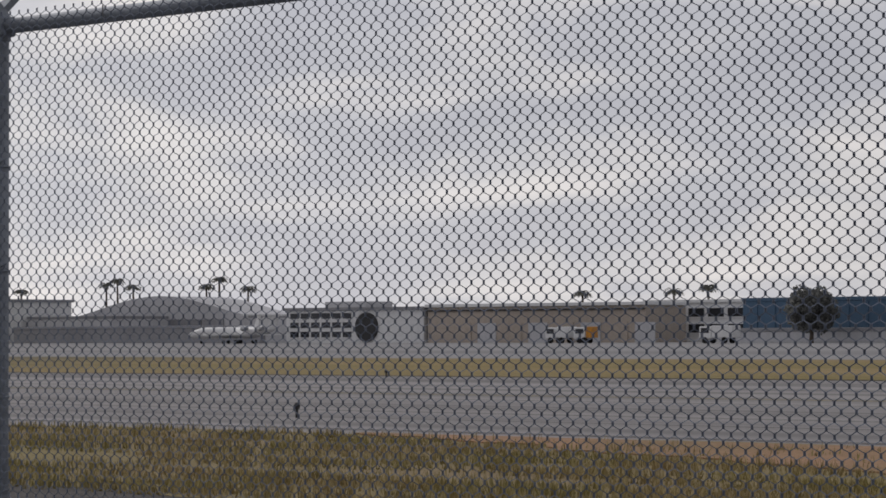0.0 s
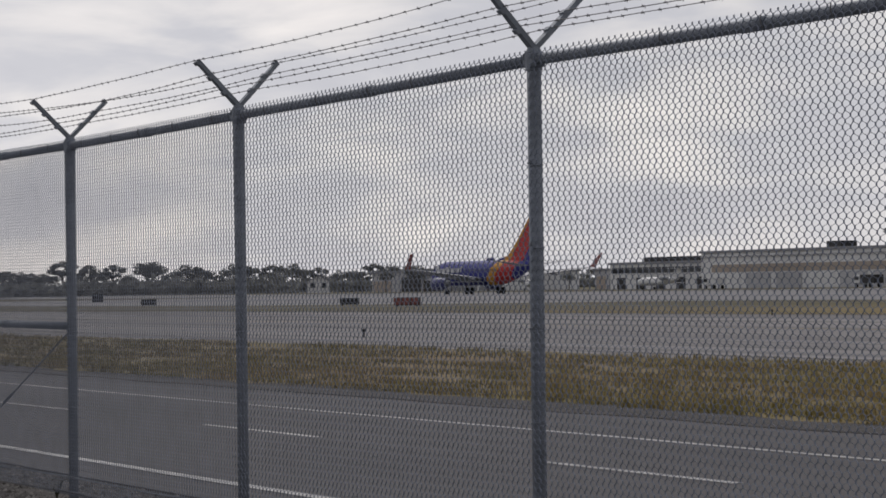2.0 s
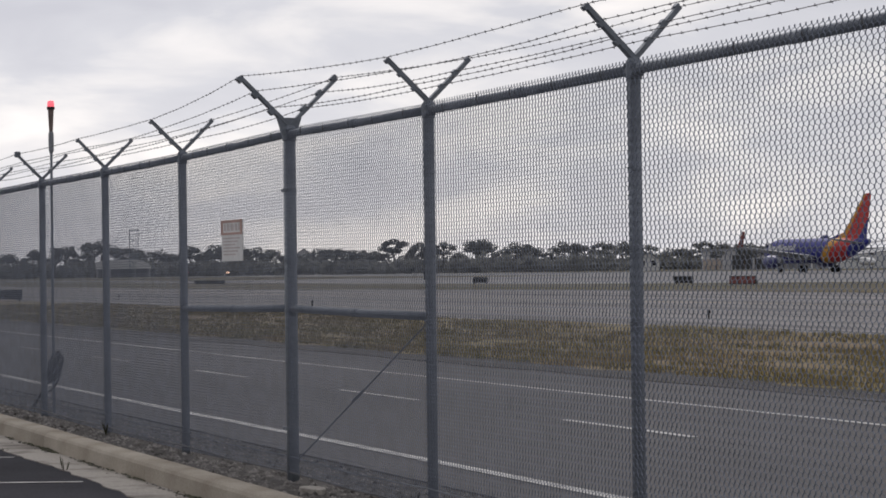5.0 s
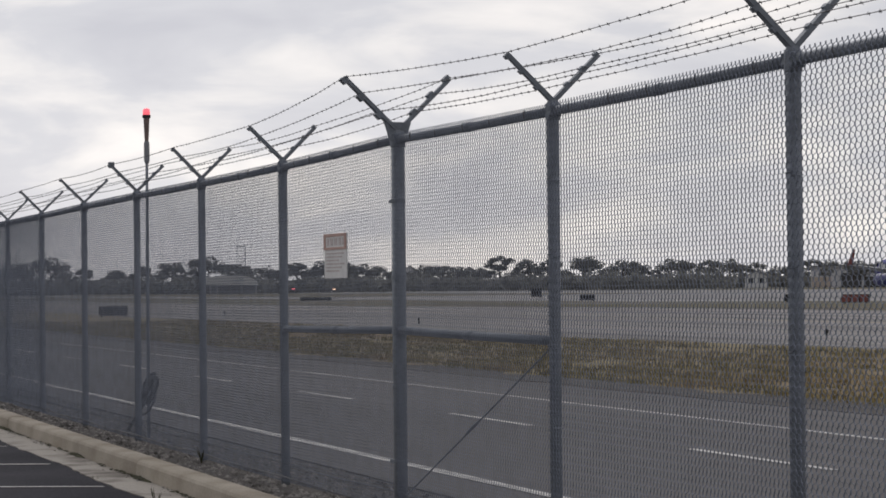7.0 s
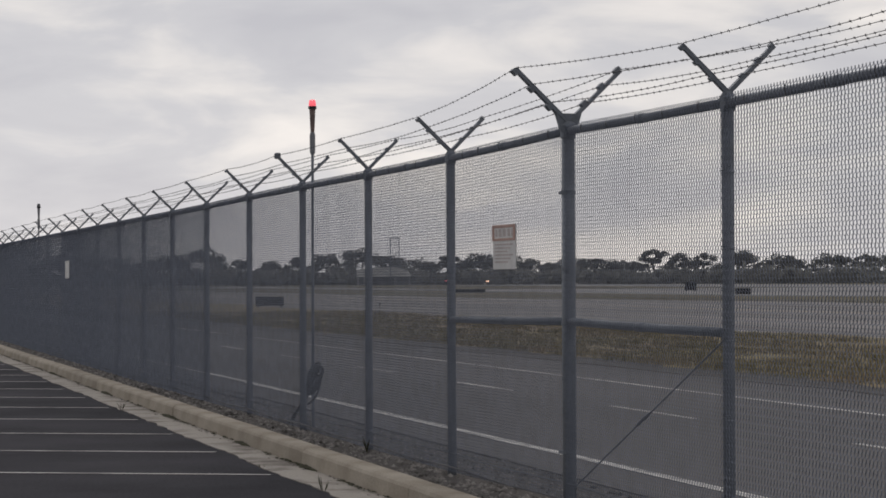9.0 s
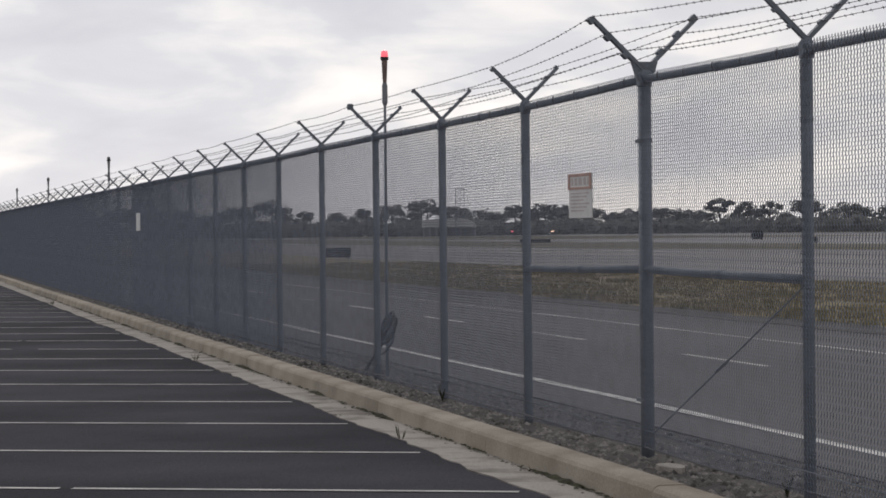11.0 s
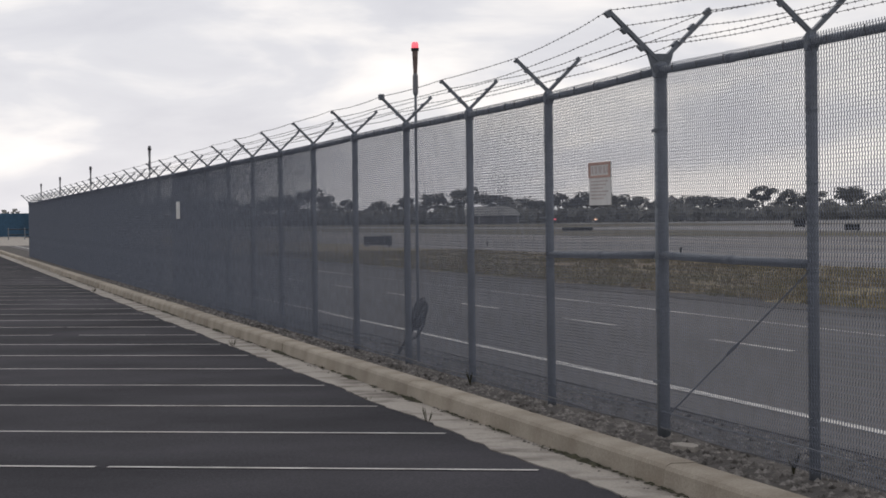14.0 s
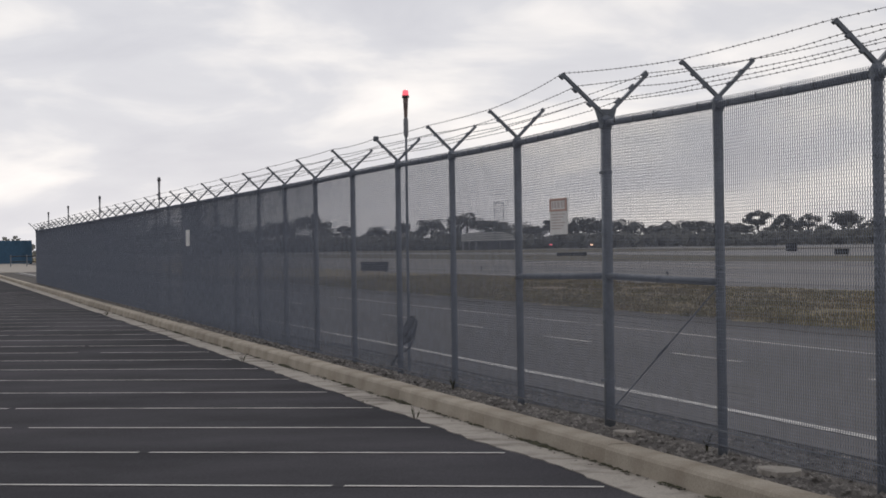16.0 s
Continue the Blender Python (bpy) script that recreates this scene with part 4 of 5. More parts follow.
# long white hangar
x0, x1 = bx(33.3), bx(40.4)
hb = wall_box("hangar", x0, x1, BY, 16, 7.5, M_WHITEWALL, M_ROOF, "long off-white metal hangar with tan band")
part("band", box(B(), 4, -0.12, 3.4, x1 - x0 - 30, -0.004, 5.0), M_TANWALL, hb, "tan painted wall band")
part("cornice", box(B(), 0, -0.25, 6.5, x1 - x0, -0.004, 6.8), M_GREYWALL, hb)
for i in range(9):
    part("door_panel", box(B(), 6 + i * 10.5, -0.16, 0, 14.5 + i * 10.5, -0.004, 3.2), M_GREYWALL if i % 3 else M_WHITEWALL, hb)
part("roof_unit", box(B(), (x1 - x0) * 0.34, 8, 8.004, (x1 - x0) * 0.34 + 5, 12, 9.4, 0.1), M_DARK, hb)
# low terminal
x0, x1 = bx(31.0), bx(33.2)
tb = wall_box("terminal_building", x0, x1, BY + 2, 30, 5.6, M_WHITEWALL, M_ROOF, "low white terminal with a dark ribbon of windows")
for i in range(14):
    window(tb, 1 + i * (x1 - x0 - 2) / 14, 3.6, (x1 - x0 - 2) / 14 - 0.5, 1.3)
for i in range(5):
    part("door", box(B(), 3 + i * 8, -0.1, 0, 6.5 + i * 8, 0.02, 2.6), M_DARK, tb)
part("roof_unit", box(B(), 8, 4, 6.104, (x1 - x0) - 4, 16, 7.2, 0.1), M_DARK, tb)
# arched hangar
x0, x1 = bx(40.2), bx(44.0)
ah = thing("arched_hangar", "large grey hangar with a low arched roof", "building", at=pose(x0, BY + 20, 0))
L = x1 - x0
bm = B()
pr = [(0, 0), (0, 5.0)] + [(L * u, 5.0 + 3.5 * math.sin(math.pi * u) ** 1.2) for u in (0.08, 0.2, 0.32, 0.42, 0.5, 0.58, 0.68, 0.8, 0.92)] + [(L, 5.0), (L, 0)]
fa = [bm.verts.new((x, 0, z)) for x, z in pr]
fb = [bm.verts.new((x, 14, z)) for x, z in pr]
bm.faces.new(fa[::-1])
bm.faces.new(fb)
for i in range(len(pr) - 1):
    bm.faces.new((fa[i], fa[i + 1], fb[i + 1], fb[i]))
part("wall", bm, M_GREYWALL, ah)
for i in range(6):
    part("door_panel", box(B(), L * 0.12 + i * L * 0.13, -0.3, 0, L * 0.12 + (i + 0.94) * L * 0.13, -0.004, 4.2), M_ROOF, ah)
# flat blocks linking the hangars
for a0, a1, h, y, m_, lb in ((40.5, 42.44, 4.3, 4, M_GREYWALL, "low grey hangar annex with flat roof"), (45.43, 46.85, 4.2, 6, M_GREYWALL, "low grey workshop with flat roof"), (41.14, 46.85, 2.4, -6, M_ROOF, "long low grey blast wall by the apron"), (58.4, 63.3, 1.5, -16, M_GREYWALL, "low grey wall before the blue hangar")):
    wall_box("annex" if h > 3 else "blast_wall", bx(a0), bx(a1), BY + y, 14 if h > 3 else 1.2, h, m_, M_ROOF, lb, over=0.1)
# office
x0, x1 = bx(46.87), bx(50.10)
of = wall_box("office_building", x0, x1, BY, 16, 5.2, M_WHITEWALL, M_ROOF, "white two storey office with dark window bands")
W_ = x1 - x0
for row in (0.9, 2.4, 3.9):
    for i in range(6):
        window(of, 1 + i * W_ * 0.078, row, W_ * 0.06, 0.9)
part("archway", tube(B(), [(W_ * 0.60, -0.3, 2.5), (W_ * 0.60, -0.02, 2.5)], 2.35, 20), M_DARK, of, "large dark round opening")
part("penthouse", box(B(), W_ * 0.2, 3, 5.704, W_ * 0.5, 10, 6.7, 0.1), M_GREYWALL, of)
# tan building
x0, x1 = bx(50.2), bx(55.3)
tn = wall_box("warehouse", x0, x1, BY, 11, 5.5, M_TANWALL, M_WHITEWALL, "long tan stucco warehouse with pale roof edge")
for i in range(8):
    part("door_panel", box(B(), 5 + i * (x1 - x0) / 8.4, -0.15, 0, 8.5 + i * (x1 - x0) / 8.4, -0.004, 3.0), M_GREYWALL if i % 2 else M_TANWALL, tn)
part("gutter_line", box(B(), 0, -0.25, 4.85, x1 - x0, -0.004, 5.1), M_DARK, tn)
# white block with window rows
x0, x1 = bx(54.1), bx(56.5)
wb = wall_box("office_block", x0, x1, BY + 14, 12, 5.9, M_WHITEWALL, M_WHITEWALL, "white office block with two rows of windows")
for row in (1.4, 3.8):
    for i in range(5):
        window(wb, 0.8 + i * (x1 - x0) / 5.2, row, (x1 - x0) / 6.6, 1.3)
# blue building
x0, x1 = bx(58.6), bx(63.9)
bl = wall_box("blue_hangar", x0, x1, BY - 12, 40, 5.6, M_BLUEWALL, M_BLUEWALL, "dark blue metal hangar with flat roof", over=0.1)
for i in range(12):
    part("rib", box(B(), 2 + i * (x1 - x0) / 12.5, -0.14, 0.1, 2.3 + i * (x1 - x0) / 12.5, -0.004, 5.5), M_BLUEWALL, bl)
# pale hangars far along the field
r = random.Random(12)
for a0, a1, h, yy, m_, lb in ((25.2, 26.2, 5.0, 5, M_GREYWALL, "grey flat hangar far across the field"),
                              (26.25, 27.3, 5.4, 0, M_PALEGREY, "white tall hangar far across the field"), (27.34, 28.2, 4.6, 4, M_WHITEWALL, "white low hangar far across the field"), (30.3, 30.9, 4.4, 6, M_GREYWALL, "small grey shed beside the terminal")):
    xa, xb = bx(a0), bx(a1)
    sh = wall_box("far_hangar", xa, xb, BY + yy, 24, h, m_, M_ROOF, lb)
    n_ = max(2, int((xb - xa) / 9))
    for i in range(n_):
        w_ = (xb - xa) / n_
        part("door_panel", box(B(), i * w_ + 0.8, -0.12, 0, i * w_ + w_ - 0.8, -0.004, h * r.uniform(0.45, 0.7)), r.choice((M_GREYWALL, M_ROOF, M_TANWALL, M_DARK)), sh)
    part("roof_unit", box(B(), (xb - xa) * 0.3, 6, h + 0.5, (xb - xa) * 0.3 + 6, 10, h + 1.3, 0.1), M_GREYWALL, sh)


# ---------------------------------------------------------------- trees
def leaf_cloud(bm, c, rad, n, size, r, squash=0.55):
    for i in range(n):
        while True:
            v = Vector((r.uniform(-1, 1), r.uniform(-1, 1), r.uniform(-1, 1)))
            if v.length < 1:
                break
        p = Vector(c) + Vector((v.x * rad, v.y * rad, v.z * rad * squash))
        u = Vector((r.uniform(-1, 1), r.uniform(-1, 1), r.uniform(-1, 1))).normalized()
        w = u.orthogonal().normalized()
        s = size * r.uniform(0.6, 1.3)
        bm.faces.new([bm.verts.new(p + q) for q in (u * s, w * s * 0.7, -u * s, -w * s * 0.7)])


def tree(seed, h, spread, label):
    r = random.Random(seed)
    t = thing("tree", label, "tree", "far trees")
    bm = B()
    crown = B()
    tr = [(0, 0, -0.3), (r.uniform(-0.3, 0.3), 0, h * 0.35), (r.uniform(-0.6, 0.6), 0, h * 0.62)]
    tube(bm, tr, [h * 0.035, h * 0.026, h * 0.016], 7)
    for i in range(9):
        a = i * 2.4 + r.uniform(-0.4, 0.4)
        rr = spread * r.uniform(0.25, 0.95)
        end = Vector((math.cos(a) * rr, math.sin(a) * rr, h * r.uniform(0.62, 0.9)))
        st = Vector(tr[1]).lerp(Vector(tr[2]), r.uniform(0.3, 1))
        tube(bm, [st, st.lerp(end, 0.5) + Vector((0, 0, -0.25)), end], [h * 0.012, h * 0.008, h * 0.004], 5)
        leaf_cloud(crown, end, spread * r.uniform(0.28, 0.46), 90, h * 0.035, r)
    leaf_cloud(crown, (0, 0, h * 0.86), spread * 0.45, 110, h * 0.035, r)
    part("trunk", bm, M_BARK, t)
    part("crown", crown, M_LEAF, t)
    return t


protos = [tree(s, h, sp, "dark spreading tree on the far side of the airfield") for s, h, sp in ((1, 10, 5.2), (2, 9, 4.4), (3, 11, 4.0), (4, 8, 5.0), (5, 10.5, 6.0))]
r = random.Random(77)
used = set()
for i in range(118):
    az = math.radians(4.6 + 28.5 * i / 118 + r.uniform(-0.12, 0.12))
    R = r.uniform(690, 760) if az < 0.439 else r.uniform(790, 860) if az < 0.492 else r.uniform(1010, 1080)
    p = protos[i % 5]
    sc = r.uniform(0.66, 1.04) * (1.0 if r.random() < 0.6 else 0.78) * (1.0 if az < 0.39 else 0.85)
    m = pose(17.2 - R * math.cos(az), -4.8 + R * math.sin(az), 0, 0, 0, r.uniform(0, 360)) @ Matrix.Scale(sc, 4)
    if i % 5 == i and i not in used:
        used.add(i)
        p.matrix_basis = m
    else:
        q = copy_thing(p, m)
        q.scale = (sc, sc, sc)
bm = B()
r = random.Random(9)
for i in range(1700):
    az = math.radians(4.4 + 29 * i / 1700)
    R = r.uniform(655, 705) if az < 0.437 else r.uniform(770, 800) if az < 0.492 else r.uniform(970, 1000)
    swell = 0.5 + 0.9 * noise.noise(Vector((i * 0.021, 0, 0))) + 0.6 * noise.noise(Vector((i * 0.11, 4, 0)))
    leaf_cloud(bm, (17.2 - R * math.cos(az), -4.8 + R * math.sin(az), r.uniform(0.5, 2.0) + 2.4 * max(0, swell) * r.random()), 2.1, 13, 0.8, r, 0.85)
tagged(new("hedge", mesh_of(bm, "hedge", M_LEAF)), "dark continuous belt of far shrubs below the trees", "shrubs", kind="stuff")
bm = B()
for i in range(150):
    leaf_cloud(bm, (r.uniform(-345, -325), -75 + 90 * i / 150, r.uniform(0.5, 2.2) + 1.5 * max(0, noise.noise(Vector((i * 0.17, 8, 0))))), 1.5, 14, 0.5, r, 0.85)
tagged(new("hedge", mesh_of(bm, "hedge", M_LEAF)), "dark shrubs behind the containers past the lot", "shrubs", kind="stuff")
for az, sc in ((25.35, 0.62), (25.9, 0.5), (26.55, 0.66), (26.8, 0.58), (27.45, 0.5), (27.8, 0.62), (28.3, 0.66), (28.55, 0.55), (30.2, 0.5)):
    az += 1.2
    R = 283 / math.sin(math.radians(az))
    q = copy_thing(protos[int(az * 20) % 5], pose(19.1 - R * math.cos(math.radians(az)), -5.3 + R * math.sin(math.radians(az)), 0, 0, 0, az * 77))
    q.scale = (sc, sc, sc)
    tagged(q, "small dark spreading tree before the far hangars")
# one broad round tree by the blue hangar
r = random.Random(21)
big = thing("tree", "round dark tree in front of the blue hangar", "tree", at=pose(19.1 - 275 / math.tan(math.radians(60.3)), 270, 0))
part("trunk", tube(B(), [(0, 0, -0.2), (0.1, 0, 1.2), (0.0, 0.1, 3.8)], [0.34, 0.26, 0.12], 8), M_BARK, big)
bm = B()
for i in range(26):
    a, up = i * 2.399, -0.85 + 1.75 * (i + 0.5) / 26
    w = 2.6 * math.sqrt(max(0.0, 1 - up * up)) * r.uniform(0.85, 1.08)
    leaf_cloud(bm, (w * math.cos(a), w * math.sin(a), 4.3 + 2.5 * up), r.uniform(1.0, 1.4), 120, 0.27, r, 0.9)
leaf_cloud(bm, (0, 0, 4.3), 2.6, 700, 0.34, r, 1.0)
part("crown", bm, M_LEAF, big)


for az, sc, yy in ((38.2, 1.15, 80), (38.7, 1.3, 74), (39.2, 1.2, 82), (39.7, 1.05, 70), (36.6, 0.95, 90)):
    q = copy_thing(protos[int(az * 10) % 5], pose(19.1 - (BY + yy + 5.3) / math.tan(math.radians(az + 1.2)), BY + yy, 0, 0, 0, az * 77))
    q.scale = (sc, sc, sc)
    tagged(q, "tall dark spreading tree behind the long white hangar")


def palm(seed, h, at):
    r = random.Random(seed)
    t = thing("palm_tree", "tall thin palm tree behind the hangars", "palm tree", "palms", at=at)
    part("trunk", tube(B(), [(0, 0, -0.3), (0.1, 0, h * 0.5), (0.25, 0, h)], [0.35, 0.26, 0.2], 7), M_BARK, t)
    bm = B()
    for i in range(22):
        a, up = i * 2.399, r.uniform(-0.7, 0.9)
        d = Vector((math.cos(a), math.sin(a), 0))
        s = Vector((-d.y, d.x, 0))
        base = Vector((0.25, 0, h))
        pts = [base, base + d * 0.9 + Vector((0, 0, 0.5 * up + 0.25)), base + d * 1.7 + Vector((0, 0, 0.5 * up - 0.2)), base + d * 2.1 + Vector((0, 0, 0.4 * up - 0.8))]
        for p, q, w0, w1 in zip(pts, pts[1:], (0.08, 0.32, 0.28), (0.32, 0.28, 0.03)):
            bm.faces.new([bm.verts.new(v) for v in (p - s * w0, q - s * w1, q + s * w1, p + s * w0)])
    part("crown", bm, M_LEAF, t)
    return t


for i, (az, h) in enumerate(((37.7, 12.6), (38.0, 13.4), (39.4, 13.2), (40.0, 12.4), (39.0, 13.8), (40.31, 11.5), (40.77, 10.5), (38.40, 12.0), (38.76, 13.5), (39.12, 11.5), (42.72, 11.5), (42.99, 12.3), (43.36, 11.0), (45.05, 10.8), (45.33, 12.2), (45.99, 10.2), (37.67, 12.5), (39.57, 12.2), (53.89, 8.2), (56.03, 8.4), (56.82, 8.8))):
    y = BY + 95
    palm(i, h * 1.12, pose(19.1 - (y + 5.3) / math.tan(math.radians(az + 1.2)), y, 0, 0, 0, i * 50))


# ---------------------------------------------------------------- airfield markers and clutter
def marker(name, label, x, y, w, h, material, cells, turn=0):
    t = thing(name, label, "airfield sign", at=pose(x, y, 0.016, 0, 0, turn))
    part("cabinet", box(B(), -w / 2, -0.15, 0.08, w / 2, 0.15, 0.08 + h, 0.03), M_DARK, t)
    for i in range(cells):
        a = -w / 2 + w * (i + 0.06) / cells
        part("face_panel", box(B(), a, -0.168, 0.13, a + w * 0.88 / cells, -0.152, 0.03 + h, 0.004), material, t)
    for s in (-0.4, 0.4):
        part("leg", tube(B(), [(s * w, 0, -0.05), (s * w, 0, 0.1)], 0.05, 6), M_DARK, t)
    return t


marker("taxiway_sign", "orange taxiway sign panel on short legs", -111, 107, 1.9, 0.75, M_ORANGE, 3, 35)
marker("taxiway_sign", "black distance sign on short legs in dry grass", -147, 76, 1.5, 0.5, M_DARK, 2, 40)
marker("taxiway_sign", "faded red runway sign on short legs", -130, 72, 1.9, 0.55, M_REDBOX, 3, 40)
marker("taxiway_sign", "black sign box standing in the infield", -252, 95, 1.3, 0.95, M_DARK, 2, 60)
marker("taxiway_sign", "black sign box with low panel in the infield", -183, 74, 1.3, 0.5, M_DARK, 2, 60)
marker("taxiway_sign", "wide dark sign box low in the dry grass", -112, 19.0, 1.5, 0.5, M_DARK, 3, 75)
marker("taxiway_sign", "long low dark sign board beside the runway", -229, 62, 3.2, 0.35, M_DARK, 3, 70)


# oversized lens: the bloom round a small far lamp is built into its shape
def field_light(x, y, z, material, label):
    t = thing("runway_light", label, "runway light", "runway lights", at=pose(x, y, 0))
    part("stem", tube(B(), [(0, 0, -0.05), (0, 0, z)], 0.05, 6), M_DARK, t)
    part("lens", tube(B(), [(0, 0, z), (0, 0, z + 0.1), (0, 0, z + 0.3), (0, 0, z + 0.36)], [0.3, 0.42, 0.42, 0.12], 10), material, t, smooth=True)


# red one is taken for an aircraft's light; the stem below is added
field_light(-610, 160, 0.9, M_LENS, "glowing red light far across the field beside a sign board")
field_light(-577, 162, 0.8, M_AMBER, "small warm white runway edge light")
for i, (x, y) in enumerate(((-8, 24), (-42, 24.5), (-75, 24), (-110, 24.5), (-30, 53), (-62, 53))):
    t = thing("taxiway_light", "small dark taxiway edge light on a stub", "taxiway light", "taxiway lights", at=pose(x, y, 0))
    part("stem", tube(B(), [(0, 0, -0.05), (0, 0, 0.16)], 0.025, 6), M_DARK, t)
    part("lens", tube(B(), [(0, 0, 0.15), (0, 0, 0.21), (0, 0, 0.25)], [0.045, 0.055, 0.025], 8), M_DARK, t)

# apron vehicles and small aircraft
def truck(name, label, x, y, material, turn=0, L=6.0):
    t = thing(name, label, "vehicle", at=pose(x, y, 0.004, 0, 0, turn))
    part("cab", box(B(), -L / 2, -1.0, 0.55, -L / 2 + 1.8, 1.0, 2.2, 0.15), M_WHITE, t)
    part("window", box(B(), -L / 2 + 0.3, -1.03, 1.35, -L / 2 + 1.5, 1.03, 2.0, 0.02), M_GLASS, t)
    part("body", box(B(), -L / 2 + 1.9, -1.05, 0.75, L / 2, 1.05, 2.3, 0.08), material, t)
    for dx in (-L / 2 + 0.9, L / 2 - 1.2):
        for s in (-1, 1):
            part("wheel", tube(B(), [(dx, s * 0.95 - 0.12, 0.42), (dx, s * 0.95 + 0.12, 0.42)], 0.42, 14), M_TYRE, t)


def at_az(az, y):
    y *= 0.9
    return 19.1 - (y + 5.3) / math.tan(math.radians(az + 1.2)), y


x, y = at_az(53.31, 300)
truck("service_truck", "white service truck with yellow body on the apron", x, y, M_WHITE, 0, 4.0)
x, y = at_az(53.89, 300)
truck("service_truck", "small yellow tug on the apron", x, y, M_ORANGE, 10, 2.8)
x, y = at_az(39.57, 300)
truck("service_truck", "blue service truck beside the white hangar", x, y, M_BLUEWALL, 5, 9)
x, y = at_az(37.13, 296)
truck("service_truck", "dark low vehicle beside the white hangar", x, y, M_DARK, 0, 6)
x, y = at_az(33.59, 296)
truck("service_truck", "white van parked near the terminal", x, y, M_WHITE, 0, 5)
x, y = at_az(57.01, 290)
truck("service_truck", "white van near the office block", x, y, M_WHITE, 0, 5)


def light_jet(x, y, turn):
    t = thing("light_jet", "small white private jet parked on the apron", "airplane", "private jets", at=pose(x, y, 0.004, 0, 0, turn))
    part("fuselage", tube(B(), [(0, 0, 1.3), (0.8, 0, 1.45), (2.5, 0, 1.65), (8, 0, 1.7), (11, 0, 1.9), (13, 0, 2.2)], [0.08, 0.5, 0.85, 0.9, 0.6, 0.1], 14), M_WHITE, t, smooth=True)
    for s in (-1, 1):
        bm = B()
        box(bm, 6, min(s * 0.6, s * 6.5), 1.25, 7.8, max(s * 0.6, s * 6.5), 1.4, 0.04)
        part("wing", bm, M_WHITE, t)
        part("engine", tube(B(), [(8.8, s * 1.25, 2.3), (9.1, s * 1.25, 2.3), (11.0, s * 1.25, 2.3)], [0.36, 0.44, 0.3], 12), M_WINGGREY, t)
        part("wheel", tube(B(), [(7.2, s * 1.4 - 0.1, 0.3), (7.2, s * 1.4 + 0.1, 0.3)], 0.3, 12), M_TYRE, t)
        part("stabilizer", box(B(), 12.4, min(0, s * 2.4), 4.2, 13.6, max(0, s * 2.4), 4.3, 0.03), M_WHITE, t)
    part("wheel", tube(B(), [(2.2, -0.1, 0.25), (2.2, 0.1, 0.25)], 0.25, 12), M_TYRE, t)
    part("gear_leg", tube(B(), [(2.2, 0, 0.25), (2.2, 0, 1.2)], 0.06, 6), M_WINGGREY, t)
    bm = B()
    o = [(10.6, 2.3), (12.6, 4.3), (13.8, 4.3), (13.0, 2.3)]
    l = [bm.verts.new((a, -0.07, z)) for a, z in o]
    q = [bm.verts.new((a, 0.07, z)) for a, z in o]
    bm.faces.new(l)
    bm.faces.new(q[::-1])
    for i in range(4):
        bm.faces.new((l[i], l[(i + 1) % 4], q[(i + 1) % 4], q[i]))
    part("tail_fin", bm, M_WHITE, t)


for az, y, turn in ((44.58, 292, 20), (45.62, 296, -30), (45.15, 300, 0), (31.75, 300, 10), (29.55, 310, 170)):
    x, y = at_az(az, y)
    light_jet(x, y, turn)

# ---------------------------------------------------------------- end of the lot
sheet("concrete_apron", -262, -150, -60, 6, 0.01, M_GUTTER, "pale concrete strip across the end of the lot", 0.05)
def container(x, y, turn, label):
    t = thing("shipping_container", label, "container", "containers", at=pose(x, y, 0.01, 0, 0, turn))
    part("body", box(B(), 0, 0, 0.1, 2.44, 12.2, 2.6, 0.02), M_TEAL, t)
    for i in range(24):
        part("corrugation", box(B(), 2.444, 0.3 + i * 0.49, 0.25, 2.49, 0.52 + i * 0.49, 2.45), M_TEAL, t)
    bm = B()
    for yy in (0.0, 12.05):
        for xx in (0.0, 2.29):
            box(bm, xx, yy, 0.0, xx + 0.15, yy + 0.15, 0.1)
    part("corner_foot", bm, M_DARK, t)
container(-252, -5.4, 0, "teal corrugated shipping container at the end of the lot")
container(-252, -18.4, 0, "teal corrugated shipping container at the end of the lot")
gt = thing("barrier_gate", "low dark metal barrier beyond the end of the fence", "barrier", at=pose(-214, 3.2, 0.01))
for i in range(5):
    part("post", tube(B(), [(0, i * 1.5, -0.05), (0, i * 1.5, 1.1)], 0.05, 8), M_GALV, gt)
for z in (0.45, 0.95):
    part("rail", tube(B(), [(0, -0.1, z), (0, 6.1, z)], 0.04, 8), M_DARK, gt)
for x, y, h in ((-216, -1.5, 4.6), (-235, 1.6, 4.6), (-205, 5.7, 3.6)):
    t = thing("light_pole", "thin pole standing beyond the parking lot", "pole", "thin poles", at=pose(x, y, 0.01))
    part("pole", tube(B(), [(0, 0, -0.05), (0, 0, h)], [0.07, 0.05], 6), M_GALV, t)
    part("head", box(B(), -0.12, -0.2, h - 0.3, 0.12, 0.2, h, 0.03), M_LAMPGREY, t)
# radio mast across the field
t = thing("lattice_mast", "thin steel lattice mast among far trees", "mast", at=pose(14.7 - 640 * math.cos(math.radians(13.55)), -4.7 + 640 * math.sin(math.radians(13.55)), 0))
bm = B()
for s in (-1.2, 1.2):
    tube(bm, [(0, s, -0.1), (0, s, 12.5)], 0.075, 4)
for i in range(8):
    tube(bm, [(0, -1.2, i * 1.5), (0, 1.2, i * 1.5 + 1.5)], 0.045, 4)
    tube(bm, [(0, 1.2, i * 1.5), (0, -1.2, i * 1.5 + 1.5)], 0.045, 4)
part("lattice", bm, M_GALV, t)
part("brace", tube(B(), [(0, -1.3, 12.4), (0, 1.3, 12.4)], 0.1, 4), M_GALV, t)
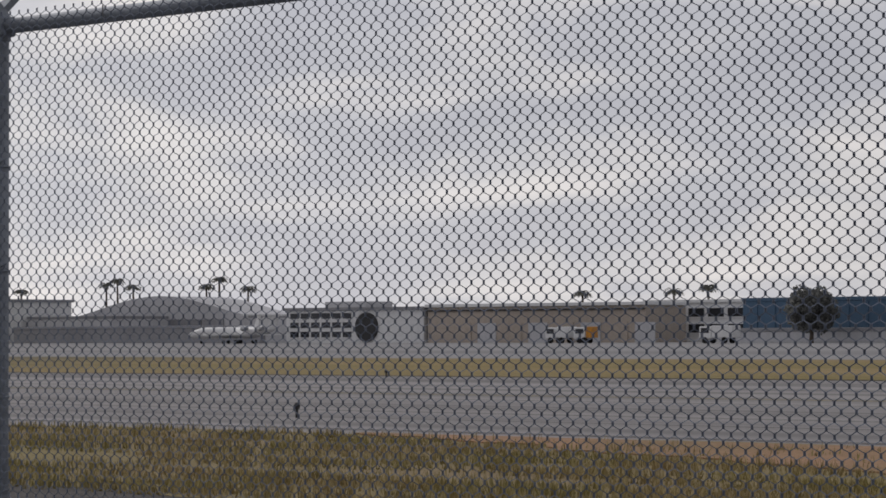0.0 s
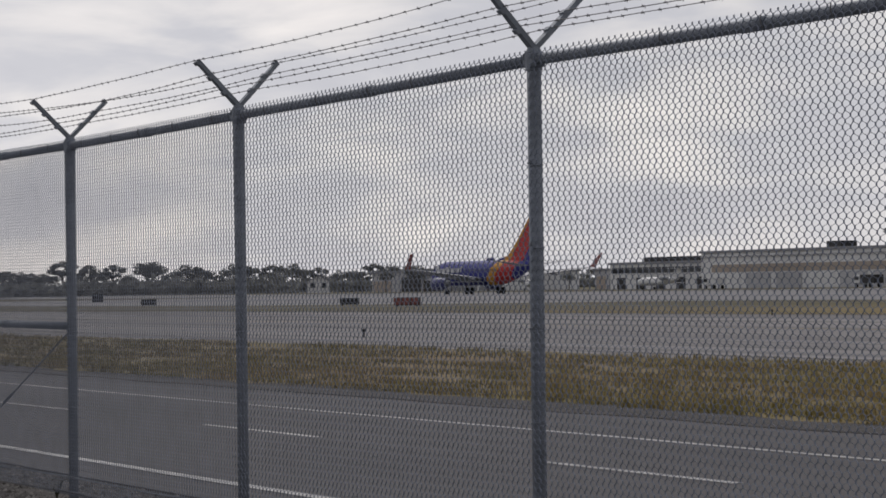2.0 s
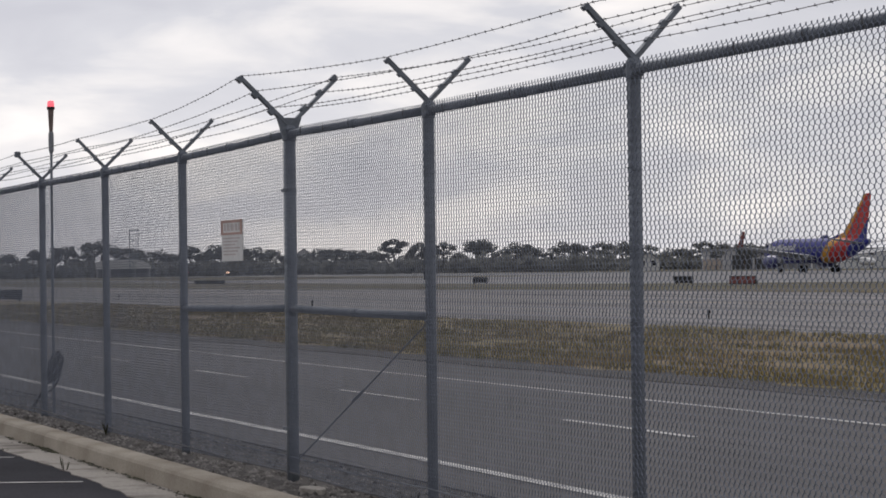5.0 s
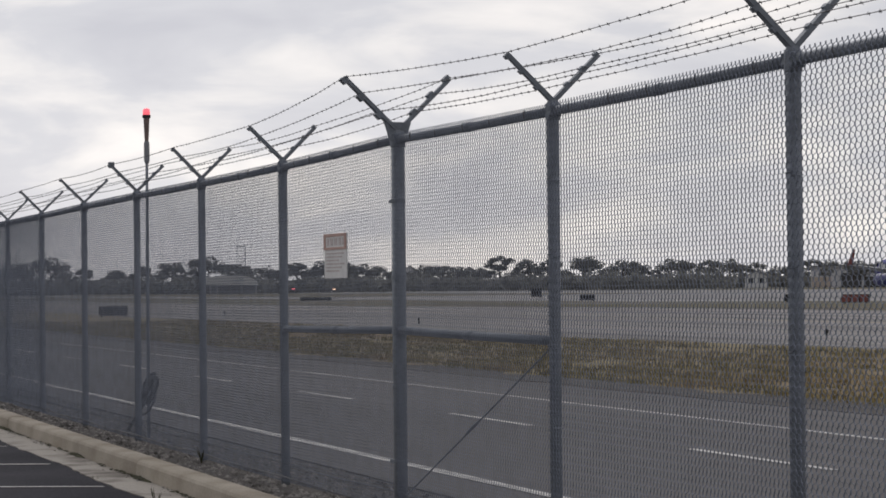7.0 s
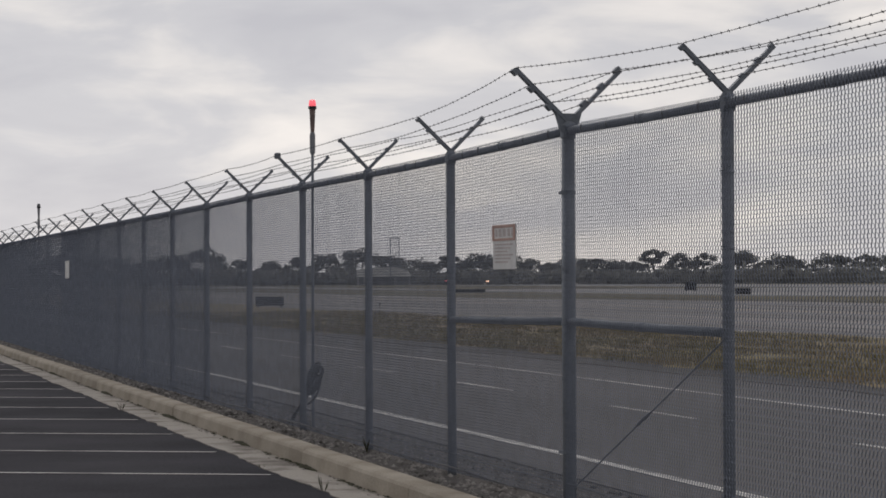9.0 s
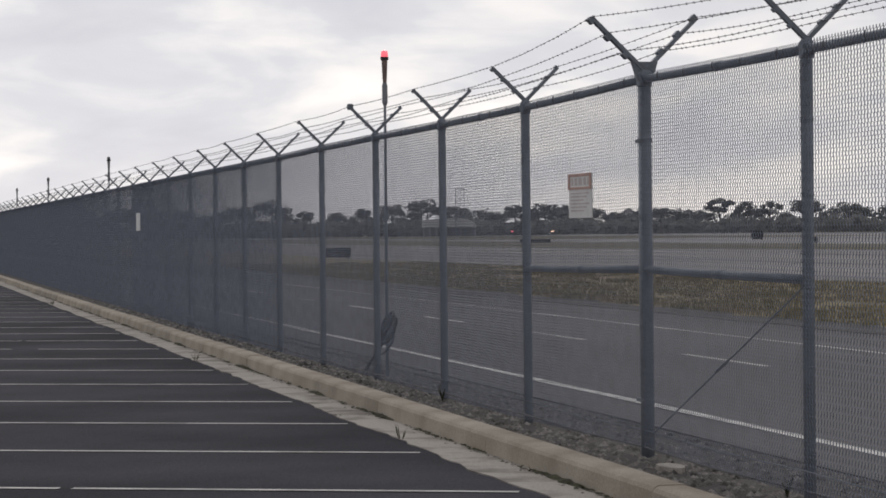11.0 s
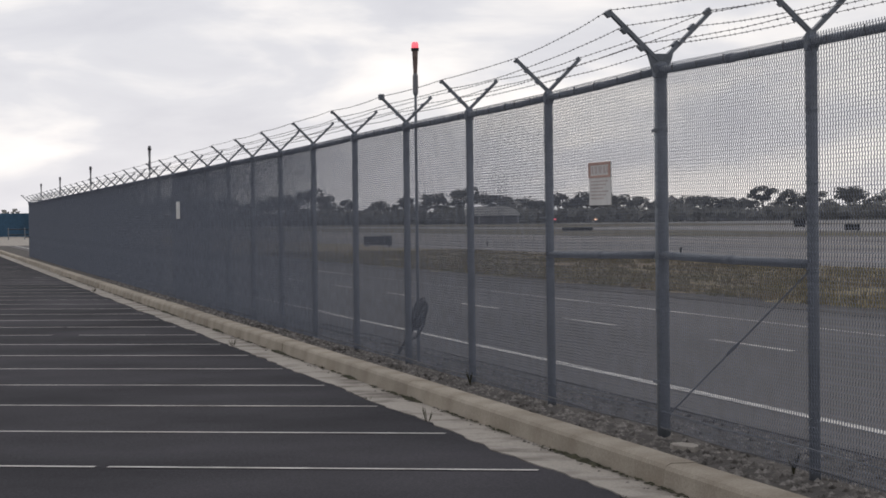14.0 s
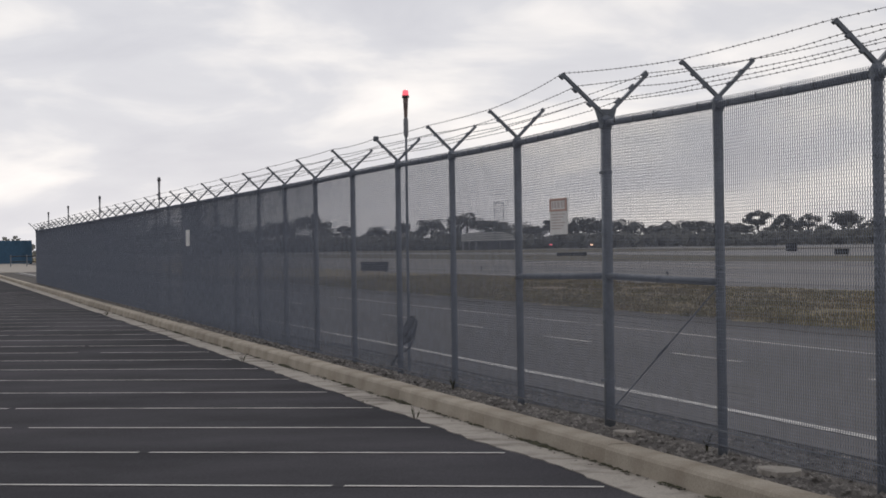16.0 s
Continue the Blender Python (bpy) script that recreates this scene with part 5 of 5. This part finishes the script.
# pale arched hangar at the foot of the far trees
a = math.radians(13.15)
sh = thing("low_hangar", "pale low arched hangar at the foot of the far trees", "building", at=pose(14.6 - 640 * math.cos(a), -4.7 + 640 * math.sin(a), 0, 0, 0, 90 - 13.15))
bm = B()
pr = [(-5.6, 2.3), (-5.6, 4.1), (-4.4, 4.4), (4.2, 4.8), (6.6, 4.4), (8.2, 3.6), (8.9, 2.7), (8.9, 2.3)]
fa = [bm.verts.new((x, 0, z)) for x, z in pr]
fb = [bm.verts.new((x, 8, z)) for x, z in pr]
bm.faces.new(fa)
bm.faces.new(fb[::-1])
for i in range(len(pr)):
    j = (i + 1) % len(pr)
    bm.faces.new((fa[i], fb[i], fb[j], fa[j]))
bmesh.ops.recalc_face_normals(bm, faces=bm.faces)
part("roof", bm, M_WHITEWALL, sh, "pale rounded roof shell")
part("wall", box(B(), -5.4, 2.5, -0.05, 8.6, 7.8, 2.3), M_ROOF, sh, "recessed grey wall under the roof")
for x in (-5.4, -3.8, -2.0, 4.4, 8.2):
    part("pillar", box(B(), x, 0.2, -0.05, x + 0.5, 0.7, 2.3), M_PALEGREY, sh)


def house(az, R, w, h, label):
    """A small gabled house with windows."""
    a = math.radians(az)
    t = thing("house", label, "house", "far houses", at=pose(16 - R * math.cos(a), -4.8 + R * math.sin(a), 0, 0, 0, 90 - az))
    bm = B()
    pr = [(-w / 2, -0.05), (-w / 2, h * 0.66), (0, h), (w / 2, h * 0.66), (w / 2, -0.05)]
    fa = [bm.verts.new((x, 0, z)) for x, z in pr]
    fb = [bm.verts.new((x, w, z)) for x, z in pr]
    bm.faces.new(fa)
    bm.faces.new(fb[::-1])
    for i in range(5):
        bm.faces.new((fa[i], fb[i], fb[(i + 1) % 5], fa[(i + 1) % 5]))
    bmesh.ops.recalc_face_normals(bm, faces=bm.faces)
    part("wall", bm, M_WHITEWALL, t)
    for s in (-1, 1):
        bm = B()
        q = [bm.verts.new((x, y, z + d)) for d in (0.05, 0.25) for x, y, z in ((0, -0.5, h), (s * (w / 2 + 0.5), -0.5, h * 0.66 - 0.34 * h / w), (s * (w / 2 + 0.5), w + 0.5, h * 0.66 - 0.34 * h / w), (0, w + 0.5, h))]
        for ids in ((0, 1, 2, 3), (4, 5, 6, 7), (0, 1, 5, 4), (1, 2, 6, 5), (2, 3, 7, 6)):
            bm.faces.new([q[k] for k in ids])
        bmesh.ops.recalc_face_normals(bm, faces=bm.faces)
        part("roof", bm, M_ROOF, t)
        part("window", box(B(), s * w * 0.25 - 0.6, -0.06, h * 0.3, s * w * 0.25 + 0.6, 0.02, h * 0.3 + 1.3), M_GLASS, t)


for az, R, w, h in ((15.9, 778, 9, 8.2), (17.5, 775, 8, 8.0), (18.9, 780, 8, 7.4), (25.6, 655, 6, 4.6)):
    house(az, R, w, h, "pale gabled house among the far trees")
